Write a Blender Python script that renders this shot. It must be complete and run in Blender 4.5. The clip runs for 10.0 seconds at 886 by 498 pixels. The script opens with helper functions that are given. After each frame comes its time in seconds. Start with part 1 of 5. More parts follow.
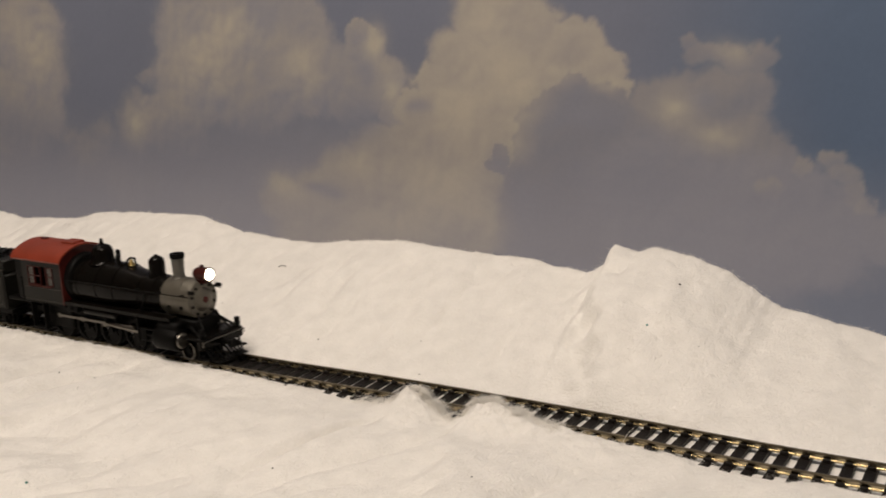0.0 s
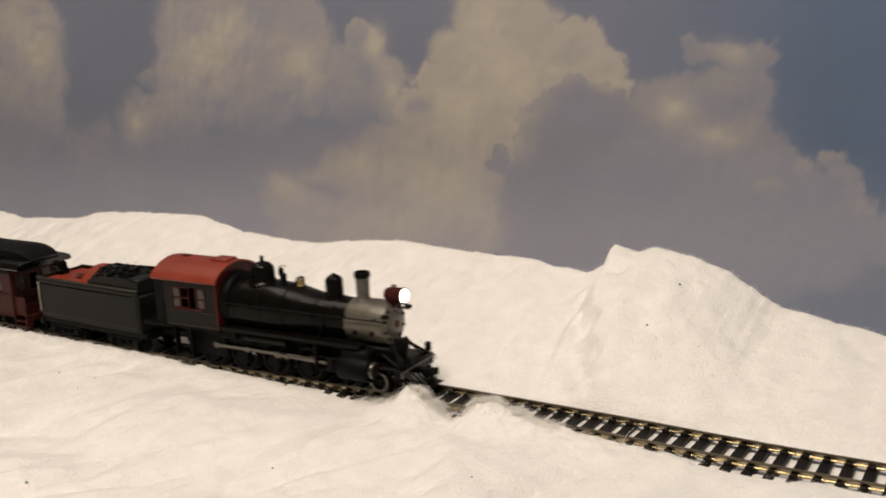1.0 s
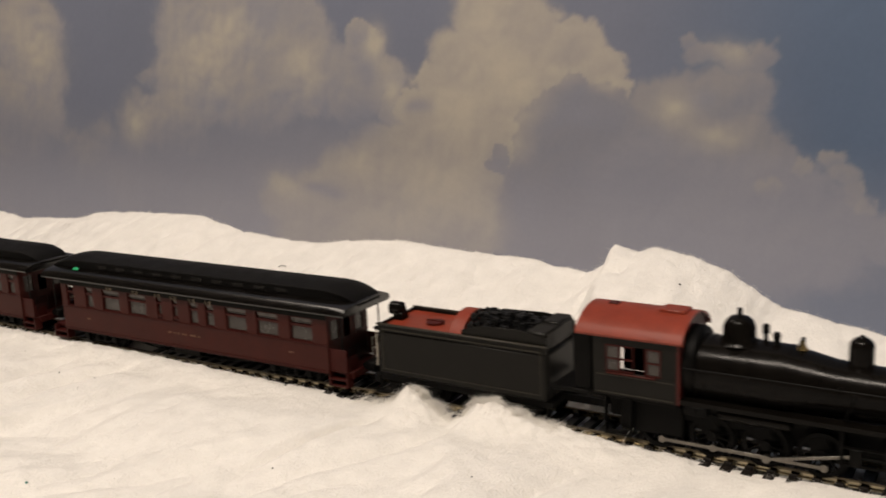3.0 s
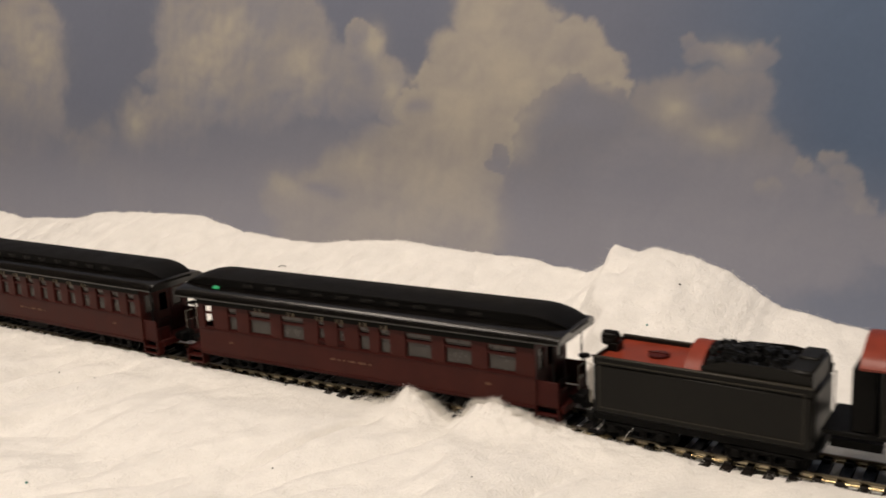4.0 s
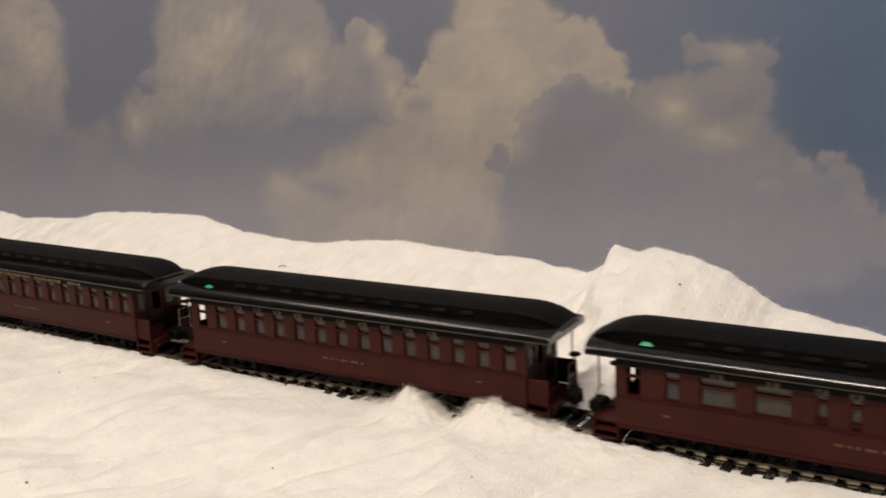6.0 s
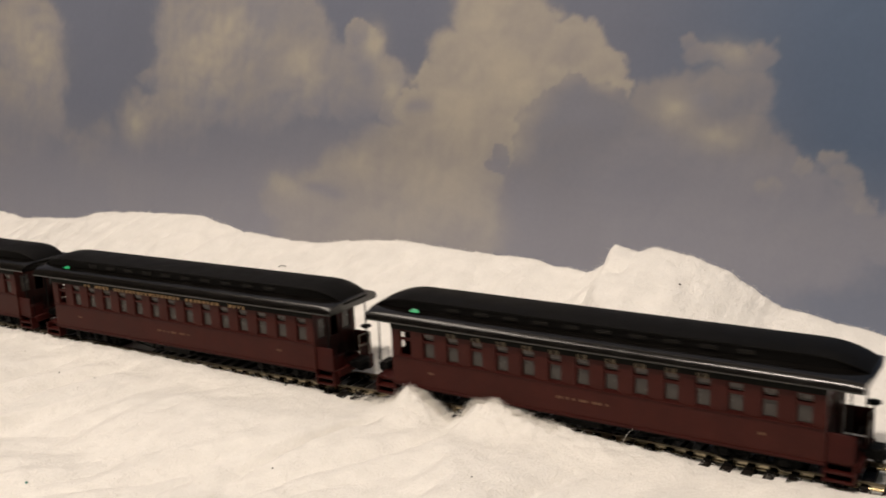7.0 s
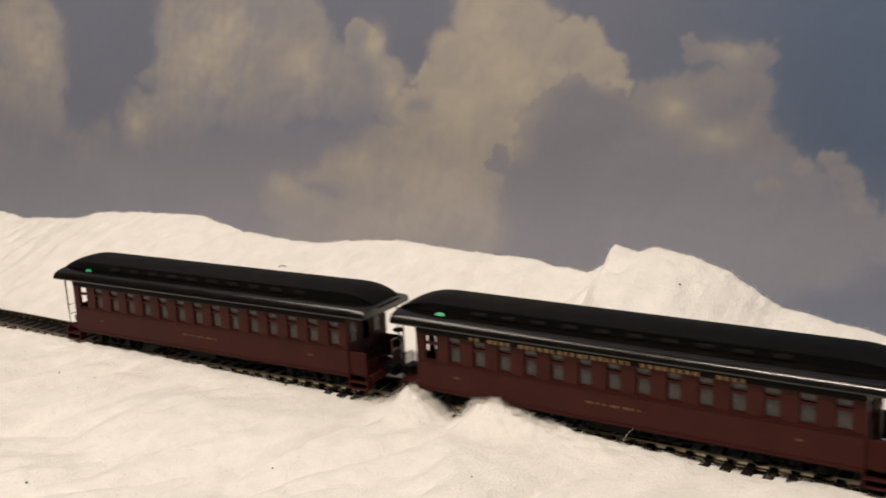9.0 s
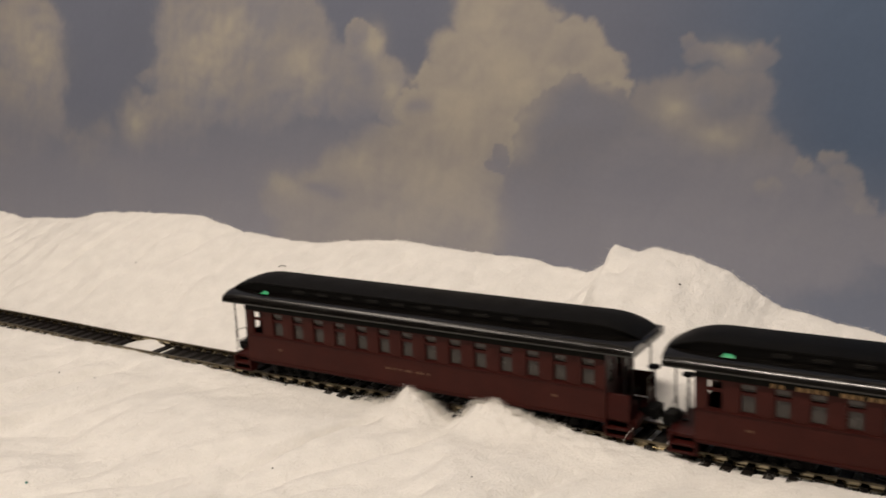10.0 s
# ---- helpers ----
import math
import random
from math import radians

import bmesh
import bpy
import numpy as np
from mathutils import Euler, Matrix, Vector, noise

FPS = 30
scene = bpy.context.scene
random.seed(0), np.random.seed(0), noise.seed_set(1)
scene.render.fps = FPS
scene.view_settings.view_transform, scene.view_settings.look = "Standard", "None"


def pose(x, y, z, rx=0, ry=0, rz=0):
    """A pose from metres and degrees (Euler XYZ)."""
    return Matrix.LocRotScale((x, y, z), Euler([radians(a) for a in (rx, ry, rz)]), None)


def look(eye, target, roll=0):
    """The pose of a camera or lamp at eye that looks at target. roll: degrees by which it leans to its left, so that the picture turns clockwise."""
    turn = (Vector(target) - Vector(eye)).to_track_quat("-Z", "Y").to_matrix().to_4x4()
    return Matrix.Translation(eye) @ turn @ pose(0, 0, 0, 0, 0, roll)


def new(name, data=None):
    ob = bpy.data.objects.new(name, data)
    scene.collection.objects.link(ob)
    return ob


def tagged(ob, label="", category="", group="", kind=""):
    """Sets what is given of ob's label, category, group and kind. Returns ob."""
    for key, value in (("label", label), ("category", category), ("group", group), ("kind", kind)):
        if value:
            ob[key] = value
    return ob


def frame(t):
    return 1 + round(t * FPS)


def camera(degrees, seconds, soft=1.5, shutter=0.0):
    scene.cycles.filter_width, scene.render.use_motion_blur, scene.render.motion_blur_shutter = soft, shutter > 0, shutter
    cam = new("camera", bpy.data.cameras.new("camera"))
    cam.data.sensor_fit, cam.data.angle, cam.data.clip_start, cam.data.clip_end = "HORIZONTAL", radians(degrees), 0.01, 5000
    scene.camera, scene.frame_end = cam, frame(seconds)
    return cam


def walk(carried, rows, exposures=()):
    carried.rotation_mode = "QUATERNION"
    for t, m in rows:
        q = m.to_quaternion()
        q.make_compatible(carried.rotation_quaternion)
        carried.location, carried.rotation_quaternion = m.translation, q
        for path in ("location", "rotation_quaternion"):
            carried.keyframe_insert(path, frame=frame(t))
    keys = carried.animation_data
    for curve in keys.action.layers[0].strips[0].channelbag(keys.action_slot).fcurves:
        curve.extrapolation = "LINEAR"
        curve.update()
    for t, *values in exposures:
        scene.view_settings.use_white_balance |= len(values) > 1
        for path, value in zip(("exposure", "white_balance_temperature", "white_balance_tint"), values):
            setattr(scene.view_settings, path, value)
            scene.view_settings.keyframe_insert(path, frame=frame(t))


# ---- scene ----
# ---- camera: stands still above the layout, looking along the line ----
EYE = Vector((0.0, -0.3464, 0.1561))
YAW, PITCH, ROLL = -0.5632, 0.21932, -2.72
AIM = EYE + Vector((math.sin(YAW) * math.cos(PITCH), math.cos(YAW) * math.cos(PITCH), -math.sin(PITCH)))
cam = camera(47.35, 10.0, soft=1.7, shutter=0.5)
walk(cam, [(0.0, look(EYE, AIM, ROLL)), (10.0, look(EYE, AIM, ROLL))],
     exposures=[(0.0, 0.02), (0.5, 0.12), (1.0, 0.24), (4.5, 0.26), (9.0, 0.27), (9.5, 0.28), (10.0, 0.06)])

# ---- light: a warm room lit from overhead, with a second light added as fill ----
world = bpy.data.worlds.new("room_air")
world.use_nodes = True
scene.world = world
world.node_tree.nodes["Background"].inputs[0].default_value = (1.0, 0.86, 0.68, 1)
world.node_tree.nodes["Background"].inputs[1].default_value = 0.02


def area(name, eye, target, sx, sy, watts, colour):
    data = bpy.data.lights.new(name, "AREA")
    data.shape, data.size, data.size_y, data.energy, data.color = "RECTANGLE", sx, sy, watts, colour
    ob = new(name, data)
    ob.matrix_world = look(eye, target)
    return ob


area("ceiling_lamp", (-0.15, -0.62, 1.30), (-0.25, 0.0, 0.0), 0.75, 0.12, 15.6, (1.0, 0.87, 0.75))
# added wide fill over the far part, not a fixture of the room
area("ceiling_lamp", (-1.1, -0.20, 1.45), (-0.50, 0.05, 0.0), 1.2, 0.25, 6, (1.0, 0.87, 0.75))


# ---- materials ----
def mat(name, colour, rough=0.6, metal=0.0, vary=0.25, size=0.004, bump=0.1, sheen=0.0, spec=0.5, each=0.0):
    """A surface with coarse blotches and fine grain; size is that of a blotch in metres."""
    m = bpy.data.materials.new(name)
    m.use_nodes = True
    nt, N = m.node_tree, m.node_tree.nodes
    b = N["Principled BSDF"]
    b.inputs["Metallic"].default_value, b.inputs["Roughness"].default_value = metal, rough
    b.inputs["Sheen Weight"].default_value, b.inputs["Specular IOR Level"].default_value = sheen, spec
    tc = N.new("ShaderNodeTexCoord")
    big, fine = N.new("ShaderNodeTexNoise"), N.new("ShaderNodeTexNoise")
    big.inputs["Scale"].default_value, big.inputs["Detail"].default_value = 1 / size, 3
    fine.inputs["Scale"].default_value, fine.inputs["Detail"].default_value = 9 / size, 4
    for n in (big, fine):
        nt.links.new(tc.outputs["Object"], n.inputs["Vector"])
    add = N.new("ShaderNodeMath")
    add.operation = "MULTIPLY_ADD"
    nt.links.new(fine.outputs["Fac"], add.inputs[0])
    add.inputs[1].default_value = 0.5
    nt.links.new(big.outputs["Fac"], add.inputs[2])
    ramp = N.new("ShaderNodeMapRange")
    ramp.inputs["From Min"].default_value, ramp.inputs["From Max"].default_value = 0.45, 1.05
    ramp.inputs["To Min"].default_value, ramp.inputs["To Max"].default_value = 1 - vary, 1 + vary
    nt.links.new(add.outputs[0], ramp.inputs["Value"])
    tint = N.new("ShaderNodeVectorMath")
    tint.operation = "SCALE"
    tint.inputs[0].default_value = colour
    last = ramp.outputs[0]
    if each:
        info, k = N.new("ShaderNodeObjectInfo"), N.new("ShaderNodeMath")
        k.operation = "MULTIPLY_ADD"
        nt.links.new(info.outputs["Random"], k.inputs[0])
        k.inputs[1].default_value = each
        nt.links.new(last, k.inputs[2])
        last = k.outputs[0]
    nt.links.new(last, tint.inputs["Scale"])
    nt.links.new(tint.outputs[0], b.inputs["Base Color"])
    rr = N.new("ShaderNodeMapRange")
    rr.inputs["To Min"].default_value, rr.inputs["To Max"].default_value = max(0.05, rough - 0.12), min(1, rough + 0.12)
    nt.links.new(big.outputs["Fac"], rr.inputs["Value"])
    nt.links.new(rr.outputs[0], b.inputs["Roughness"])
    if bump:
        bp = N.new("ShaderNodeBump")
        bp.inputs["Strength"].default_value, bp.inputs["Distance"].default_value = bump, size * 0.1
        nt.links.new(fine.outputs["Fac"], bp.inputs["Height"])
        nt.links.new(bp.outputs[0], b.inputs["Normal"])
    return m


SNOW = mat("cotton_batting", (0.80, 0.78, 0.742), 0.95, vary=0.07, size=0.010, bump=0.6, sheen=0.25, spec=0.1)
FIBRE = mat("cotton_fibre", (0.84, 0.82, 0.78), 0.8, vary=0.04, size=0.01, bump=0, sheen=0.2, spec=0.2)
_q = FIBRE.node_tree
_d, _e = _q.nodes.new("ShaderNodeBsdfTranslucent"), _q.nodes.new("ShaderNodeMixShader")
_d.inputs["Color"].default_value, _e.inputs["Fac"].default_value = (0.9, 0.89, 0.86, 1), 0.5
_q.links.new(_q.nodes["Principled BSDF"].outputs[0], _e.inputs[1])
_q.links.new(_d.outputs[0], _e.inputs[2])
_q.links.new(_e.outputs[0], _q.nodes["Material Output"].inputs["Surface"])
TIE = mat("tie_plastic", (0.009, 0.0072, 0.006), 0.45, vary=0.35, size=0.003, bump=0.4, each=0.3, spec=0.2)
RAIL = mat("nickel_silver_rail", (0.44, 0.385, 0.27), 0.25, metal=1.0, vary=0.25, size=0.006, bump=0.1)
# darker than the web: grime, plus the head's weaker reflection put into the colour
RAIL_HEAD = mat("grimy_dimmed_rail_head", (0.16, 0.135, 0.092), 0.4, metal=0.8, vary=0.3, size=0.006, bump=0.1)
BLACK = mat("black_engine_enamel", (0.0040, 0.0034, 0.0028), 0.2, vary=0.3, size=0.006, bump=0.05, spec=0.10)
SOOT = mat("matt_black_frame", (0.003, 0.0028, 0.0026), 0.5, vary=0.35, size=0.004, bump=0.2, spec=0.08)
ROOF_MATT = mat("matt_roof_felt", (0.0038, 0.0035, 0.0033), 0.5, vary=0.3, size=0.008, bump=0.1, spec=0.09)
ROOF = mat("black_roof_paint", (0.0036, 0.0031, 0.0027), 0.2, vary=0.3, size=0.008, bump=0.03, spec=0.5)
MAROON = mat("maroon_car_paint", (0.043, 0.0098, 0.0074), 0.42, vary=0.2, size=0.010, bump=0.05, spec=0.12)
MAROON_TRIM = mat("dark_maroon_trim", (0.036, 0.0062, 0.0048), 0.45, vary=0.2, size=0.006, bump=0.05, spec=0.12)
LETTERBOARD = mat("dark_green_letterboard", (0.0055, 0.0060, 0.0048), 0.45, vary=0.25, size=0.006, bump=0.05, spec=0.05)
GOLD = mat("dull_gold_lettering", (0.30, 0.175, 0.06), 0.5, vary=0.3, size=0.002, bump=0.0)
# paler than the panes below: the reflection at the window tops put into the colour
TRANSOM_GLARE = mat("transom_glare_tone", (0.065, 0.052, 0.045), 0.3, vary=0.3, size=0.003, bump=0.02)
OLIVE_GILT = mat("faded_olive_gilt", (0.110, 0.080, 0.040), 0.5, vary=0.4, size=0.002, bump=0.0)
WORN_GOLD = mat("worn_gold_lettering", (0.13, 0.065, 0.030), 0.5, vary=0.4, size=0.002, bump=0.0)
STACK_GREY = mat("sooty_stack_grey", (0.085, 0.080, 0.068), 0.5, metal=0.2, vary=0.25, size=0.004, bump=0.12)
GREY_PANE = mat("smoky_window_film", (0.044, 0.038, 0.034), 0.25, vary=0.2, size=0.004, bump=0.02, spec=0.4)
# uneven grey, a shade above the roof, painted for the panes' dim glints
DARK_PANE = mat("glint_toned_clerestory_glass", (0.0065, 0.0056, 0.0048), 0.35, vary=0.6, size=0.004, bump=0.05, spec=0.15)
RED_ROOF = mat("oxide_red_paint", (0.195, 0.030, 0.014), 0.4, vary=0.2, size=0.008, bump=0.08, spec=0.28)
RED_DARK = mat("deep_red_paint", (0.055, 0.0080, 0.0060), 0.45, vary=0.2, size=0.006, bump=0.08, spec=0.2)
GRAPHITE = mat("graphite_grey_smokebox", (0.118, 0.107, 0.086), 0.42, metal=0.45, vary=0.2, size=0.005, bump=0.12)
TENDER = mat("dark_tender_green", (0.0075, 0.0070, 0.0058), 0.4, vary=0.2, size=0.010, bump=0.05, spec=0.14)
LINING = mat("olive_lining", (0.025, 0.022, 0.0155), 0.5, vary=0.2, size=0.004, bump=0, spec=0.3)
STEEL = mat("bright_steel", (0.17, 0.158, 0.14), 0.36, metal=1.0, vary=0.2, size=0.003, bump=0.1)
BRASS = mat("dull_brass", (0.50, 0.36, 0.14), 0.35, metal=1.0, vary=0.2, size=0.002, bump=0.1)
COAL = mat("coal", (0.005, 0.005, 0.005), 0.4, vary=0.5, size=0.0015, bump=0.5, spec=0.3)
WIRE = mat("pale_handrail_wire", (0.42, 0.38, 0.32), 0.4, metal=0.3, vary=0.15, size=0.002, bump=0)
GREEN = mat("green_foil_tape", (0.01, 0.28, 0.11), 0.35, vary=0.3, size=0.002, bump=0.1)
TEAL = mat("teal_glitter", (0.02, 0.20, 0.17), 0.35, vary=0.3, size=0.001, bump=0)
SPECK = mat("dark_grit", (0.03, 0.026, 0.022), 0.7, vary=0.4, size=0.001, bump=0)
WALL = mat("cream_wall_paint", (0.42, 0.40, 0.37), 0.8, vary=0.05, size=0.3, bump=0.05)
FLOORING = mat("brown_carpet", (0.16, 0.12, 0.09), 0.95, vary=0.2, size=0.05, bump=0.3)
PLYWOOD = mat("plywood", (0.42, 0.30, 0.18), 0.7, vary=0.2, size=0.05, bump=0.2)
LAMP_GLASS = bpy.data.materials.new("lit_headlight_lens")
LAMP_GLASS.use_nodes = True
LAMP_GLASS.node_tree.nodes["Principled BSDF"].inputs["Emission Color"].default_value = (1.0, 0.86, 0.62, 1)
LAMP_GLASS.node_tree.nodes["Principled BSDF"].inputs["Emission Strength"].default_value = 14.0

# the printed sky: colours come with the sheet, a fine paper grain with the material
PRINT = bpy.data.materials.new("printed_sky_paper")
PRINT.use_nodes = True
_n = PRINT.node_tree.nodes
_b = _n["Principled BSDF"]
_b.inputs["Roughness"].default_value, _b.inputs["Specular IOR Level"].default_value = 0.75, 0.2
_a, _t, _m = _n.new("ShaderNodeAttribute"), _n.new("ShaderNodeTexNoise"), _n.new("ShaderNodeMapRange")
_a.attribute_name = "print_colour"
_t.inputs["Scale"].default_value, _t.inputs["Detail"].default_value = 350, 4
_c = _n.new("ShaderNodeTexCoord")
PRINT.node_tree.links.new(_c.outputs["Object"], _t.inputs["Vector"])
_m.inputs["To Min"].default_value, _m.inputs["To Max"].default_value = 0.96, 1.04
_s = _n.new("ShaderNodeVectorMath")
_s.operation = "SCALE"
PRINT.node_tree.links.new(_t.outputs["Fac"], _m.inputs["Value"])
PRINT.node_tree.links.new(_a.outputs["Color"], _s.inputs[0])
PRINT.node_tree.links.new(_m.outputs[0], _s.inputs["Scale"])
PRINT.node_tree.links.new(_s.outputs[0], _b.inputs["Base Color"])


# ---- mesh helpers ----
class Geo:
    """Vertices and faces of one mesh in the making."""

    def __init__(self):
        self.v, self.f = [], []

    def add(self, verts, faces):
        n = len(self.v)
        self.v += [tuple(p) for p in verts]
        self.f += [tuple(i + n for i in q) for q in faces]
        return self

    def box(self, x0, x1, y0, y1, z0, z1, c=0.0):
        """A box; c: the chamfer of its edges."""
        if c <= 0:
            p = [(x, y, z) for x in (x0, x1) for y in (y0, y1) for z in (z0, z1)]
            return self.add(p, [(0, 1, 3, 2), (4, 6, 7, 5), (0, 4, 5, 1), (2, 3, 7, 6), (0, 2, 6, 4), (1, 5, 7, 3)])
        bm = bmesh.new()
        bmesh.ops.create_cube(bm, size=1)
        for p in bm.verts:
            p.co = Vector((x0 if p.co.x < 0 else x1, y0 if p.co.y < 0 else y1, z0 if p.co.z < 0 else z1))
        bmesh.ops.bevel(bm, geom=bm.edges[:], offset=c, segments=1, affect="EDGES")
        bm.verts.index_update()
        self.add([p.co[:] for p in bm.verts], [[p.index for p in q.verts] for q in bm.faces])
        bm.free()
        return self

    def rings(self, rings, caps=True):
        """A skin over closed rings of equal count."""
        k = len(rings[0])
        v = [p for r in rings for p in r]
        f = [(i * k + j, i * k + (j + 1) % k, (i + 1) * k + (j + 1) % k, (i + 1) * k + j)
             for i in range(len(rings) - 1) for j in range(k)]
        if caps:
            f += [tuple(range(k))[::-1], tuple((len(rings) - 1) * k + j for j in range(k))]
        return self.add(v, f)

    def pierced(self, us, vs, holes, w0, w1, place):
        """One connected plate over the cells of a lattice, with some cells (i, j) left open; place(u, v, w) gives the point."""
        index, f = {}, []
        v = []

        def at(i, j, k):
            if (i, j, k) not in index:
                index[i, j, k] = len(v)
                v.append(place(us[i], vs[j], (w0, w1)[k]))
            return index[i, j, k]
        solid = lambda i, j: 0 <= i < len(us) - 1 and 0 <= j < len(vs) - 1 and (i, j) not in holes
        for i in range(len(us) - 1):
            for j in range(len(vs) - 1):
                if not solid(i, j):
                    continue
                f += [(at(i, j, 0), at(i + 1, j, 0), at(i + 1, j + 1, 0), at(i, j + 1, 0)), (at(i, j, 1), at(i, j + 1, 1), at(i + 1, j + 1, 1), at(i + 1, j, 1))]
                for di, dj, p, q in ((-1, 0, (0, 0), (0, 1)), (1, 0, (1, 1), (1, 0)), (0, -1, (1, 0), (0, 0)), (0, 1, (0, 1), (1, 1))):
                    if not solid(i + di, j + dj):
                        a, c = (i + p[0], j + p[1]), (i + q[0], j + q[1])
                        f.append((at(*a, 0), at(*c, 0), at(*c, 1), at(*a, 1)))
        return self.add(v, f)

    def lathe(self, base, way, profile, n=20):
        """Turned round the axis from base along way; profile: (distance, radius)."""
        way = Vector(way).normalized()
        a = way.orthogonal().normalized()
        b = way.cross(a)
        base = Vector(base)
        return self.rings([[base + way * d + (a * math.cos(2 * math.pi * j / n) + b * math.sin(2 * math.pi * j / n)) * max(r, 1e-6)
                            for j in range(n)] for d, r in profile])

    def tube(self, p, q, r, n=8):
        d = Vector(q) - Vector(p)
        return self.lathe(p, d, [(0, r), (d.length, r)], n)

    def pipe(self, points, r, n=6):
        for p, q in zip(points[:-1], points[1:]):
            self.tube(p, q, r, n)
        return self


def mesh_of(name, geo, material):
    me = bpy.data.meshes.new(name)
    me.from_pydata(geo.v, [], geo.f)
    bm = bmesh.new()
    bm.from_mesh(me)
    bmesh.ops.recalc_face_normals(bm, faces=bm.faces[:])
    bm.to_mesh(me)
    bm.free()
    me.polygons.foreach_set("use_smooth", [True] * len(me.polygons))
    me.set_sharp_from_angle(angle=radians(38))
    me.materials.append(material)
    return me


def part(name, geo, material, parent=None, label="", at=None):
    """One mesh object under a thing or a part."""
    ob = new(name, geo if isinstance(geo, bpy.types.Mesh) else mesh_of(name, geo, material))
    ob.parent = parent
    if at is not None:
        ob.location = at
    return tagged(ob, label) if label else ob


def thing(name, label, category, group="", kind=""):
    return tagged(new(name), label, category, group, kind)


# ---- smooth random fields ----
ANGLE = np.random.RandomState(7).rand(256, 256) * 2 * math.pi
GX, GY = np.cos(ANGLE), np.sin(ANGLE)


def lattice(x, y, seed=0):
    """Gradient noise, about 0 to 1, one cell a unit."""
    x, y = x + seed * 17.31, y + seed * 9.77
    i, j = np.floor(x).astype(int), np.floor(y).astype(int)
    u, v = x - i, y - j
    su, sv = u * u * u * (u * (u * 6 - 15) + 10), v * v * v * (v * (v * 6 - 15) + 10)

    def corner(a, b):
        p, q = (i + a) % 256, (j + b) % 256
        return GX[p, q] * (u - a) + GY[p, q] * (v - b)
    n = (corner(0, 0) * (1 - su) + corner(1, 0) * su) * (1 - sv) + (corner(0, 1) * (1 - su) + corner(1, 1) * su) * sv
    return np.clip(0.5 + 0.75 * n, 0, 1)


def fbm(x, y, seed=0, octaves=4, gain=0.5):
    """Octaves of noise, each turned a little from the last."""
    s, a, t = 0, 1, 0
    for k in range(octaves):
        c, d = math.cos(0.6 * k), math.sin(0.6 * k)
        s, t = s + a * lattice((x * c - y * d) * 2 ** k, (x * d + y * c) * 2 ** k, seed + k), t + a
        a *= gain
    return s / t


def step(a, b, x):
    t = np.clip((x - a) / (b - a), 0, 1)
    return t * t * (3 - 2 * t)


# ---- the line of the track: a nearly straight run of sectional track, a little out of true ----
LINE_X = [-3.0, -0.60, -0.54, -0.49, -0.44, -0.36, -0.30, -0.27, -0.24, -0.20, -0.16, -0.13, -0.11, -0.09, -0.06, -0.03, 1.5]
LINE_Y = [0.002, 0.0022, 0.0018, 0.0010, -0.0010, -0.0020, -0.0012, 0.0010, 0.0016, 0.0019, 0.0015, 0.0010, 0.0000, -0.0010, -0.0006, 0.0, 0.0]


def line_y(x):
    """The track's centre, smoothed over five centimetres."""
    return float(np.mean([np.interp(x + d, LINE_X, LINE_Y) for d in np.linspace(-0.025, 0.025, 9)]))


# ---- the snow: cotton batting laid over the bench and draped up to the backdrop ----
RIDGE_Y, SHEET_Y = 0.11, 0.20
RIDGE_X = [-2.4, -1.6, -1.1, -0.80, -0.68, -0.652, -0.595, -0.559, -0.52, -0.470, -0.435, -0.403, -0.379, -0.319, -0.282,
           -0.234, -0.2026, -0.1934, -0.1873, -0.1756, -0.167, -0.1475, -0.1287, -0.1078, -0.0879, -0.0624, 0.0, 0.3, 1.2]
RIDGE_Z = [0.03, 0.035, 0.03, 0.037, 0.0353, 0.0313, 0.0340, 0.0413, 0.043, 0.0438, 0.0363, 0.0335, 0.0325, 0.0389, 0.0365,
           0.0348, 0.0298, 0.0353, 0.0459, 0.0434, 0.0463, 0.0429, 0.0363, 0.0222, 0.0192, 0.0144, 0.012, 0.015, 0.02]
# where the batting laps over the near rail, from 0 (clear) to 1 (buried)
LAP_X = [-2.4, -0.60, -0.52, -0.46, -0.41, -0.35, -0.30, -0.250, -0.238, -0.230, -0.222, -0.2155, -0.2105, -0.2045, -0.1975, -0.190, -0.180, -0.168, -0.150, -0.127, -0.112, -0.092, -0.075, -0.064, -0.056, -0.03, 1.2]
LAP_H = [0.34, 0.34, 0.36, 0.42, 0.42, 0.32, 0.14, 0.00, 0.40, 1.25, 1.05, 0.10, -0.15, 0.10, 1.20, 1.35, 0.95, 0.70, 0.48, 0.26, 0.15, 0.00, 0.12, 0.24, 0.08, 0.2, 0.2]


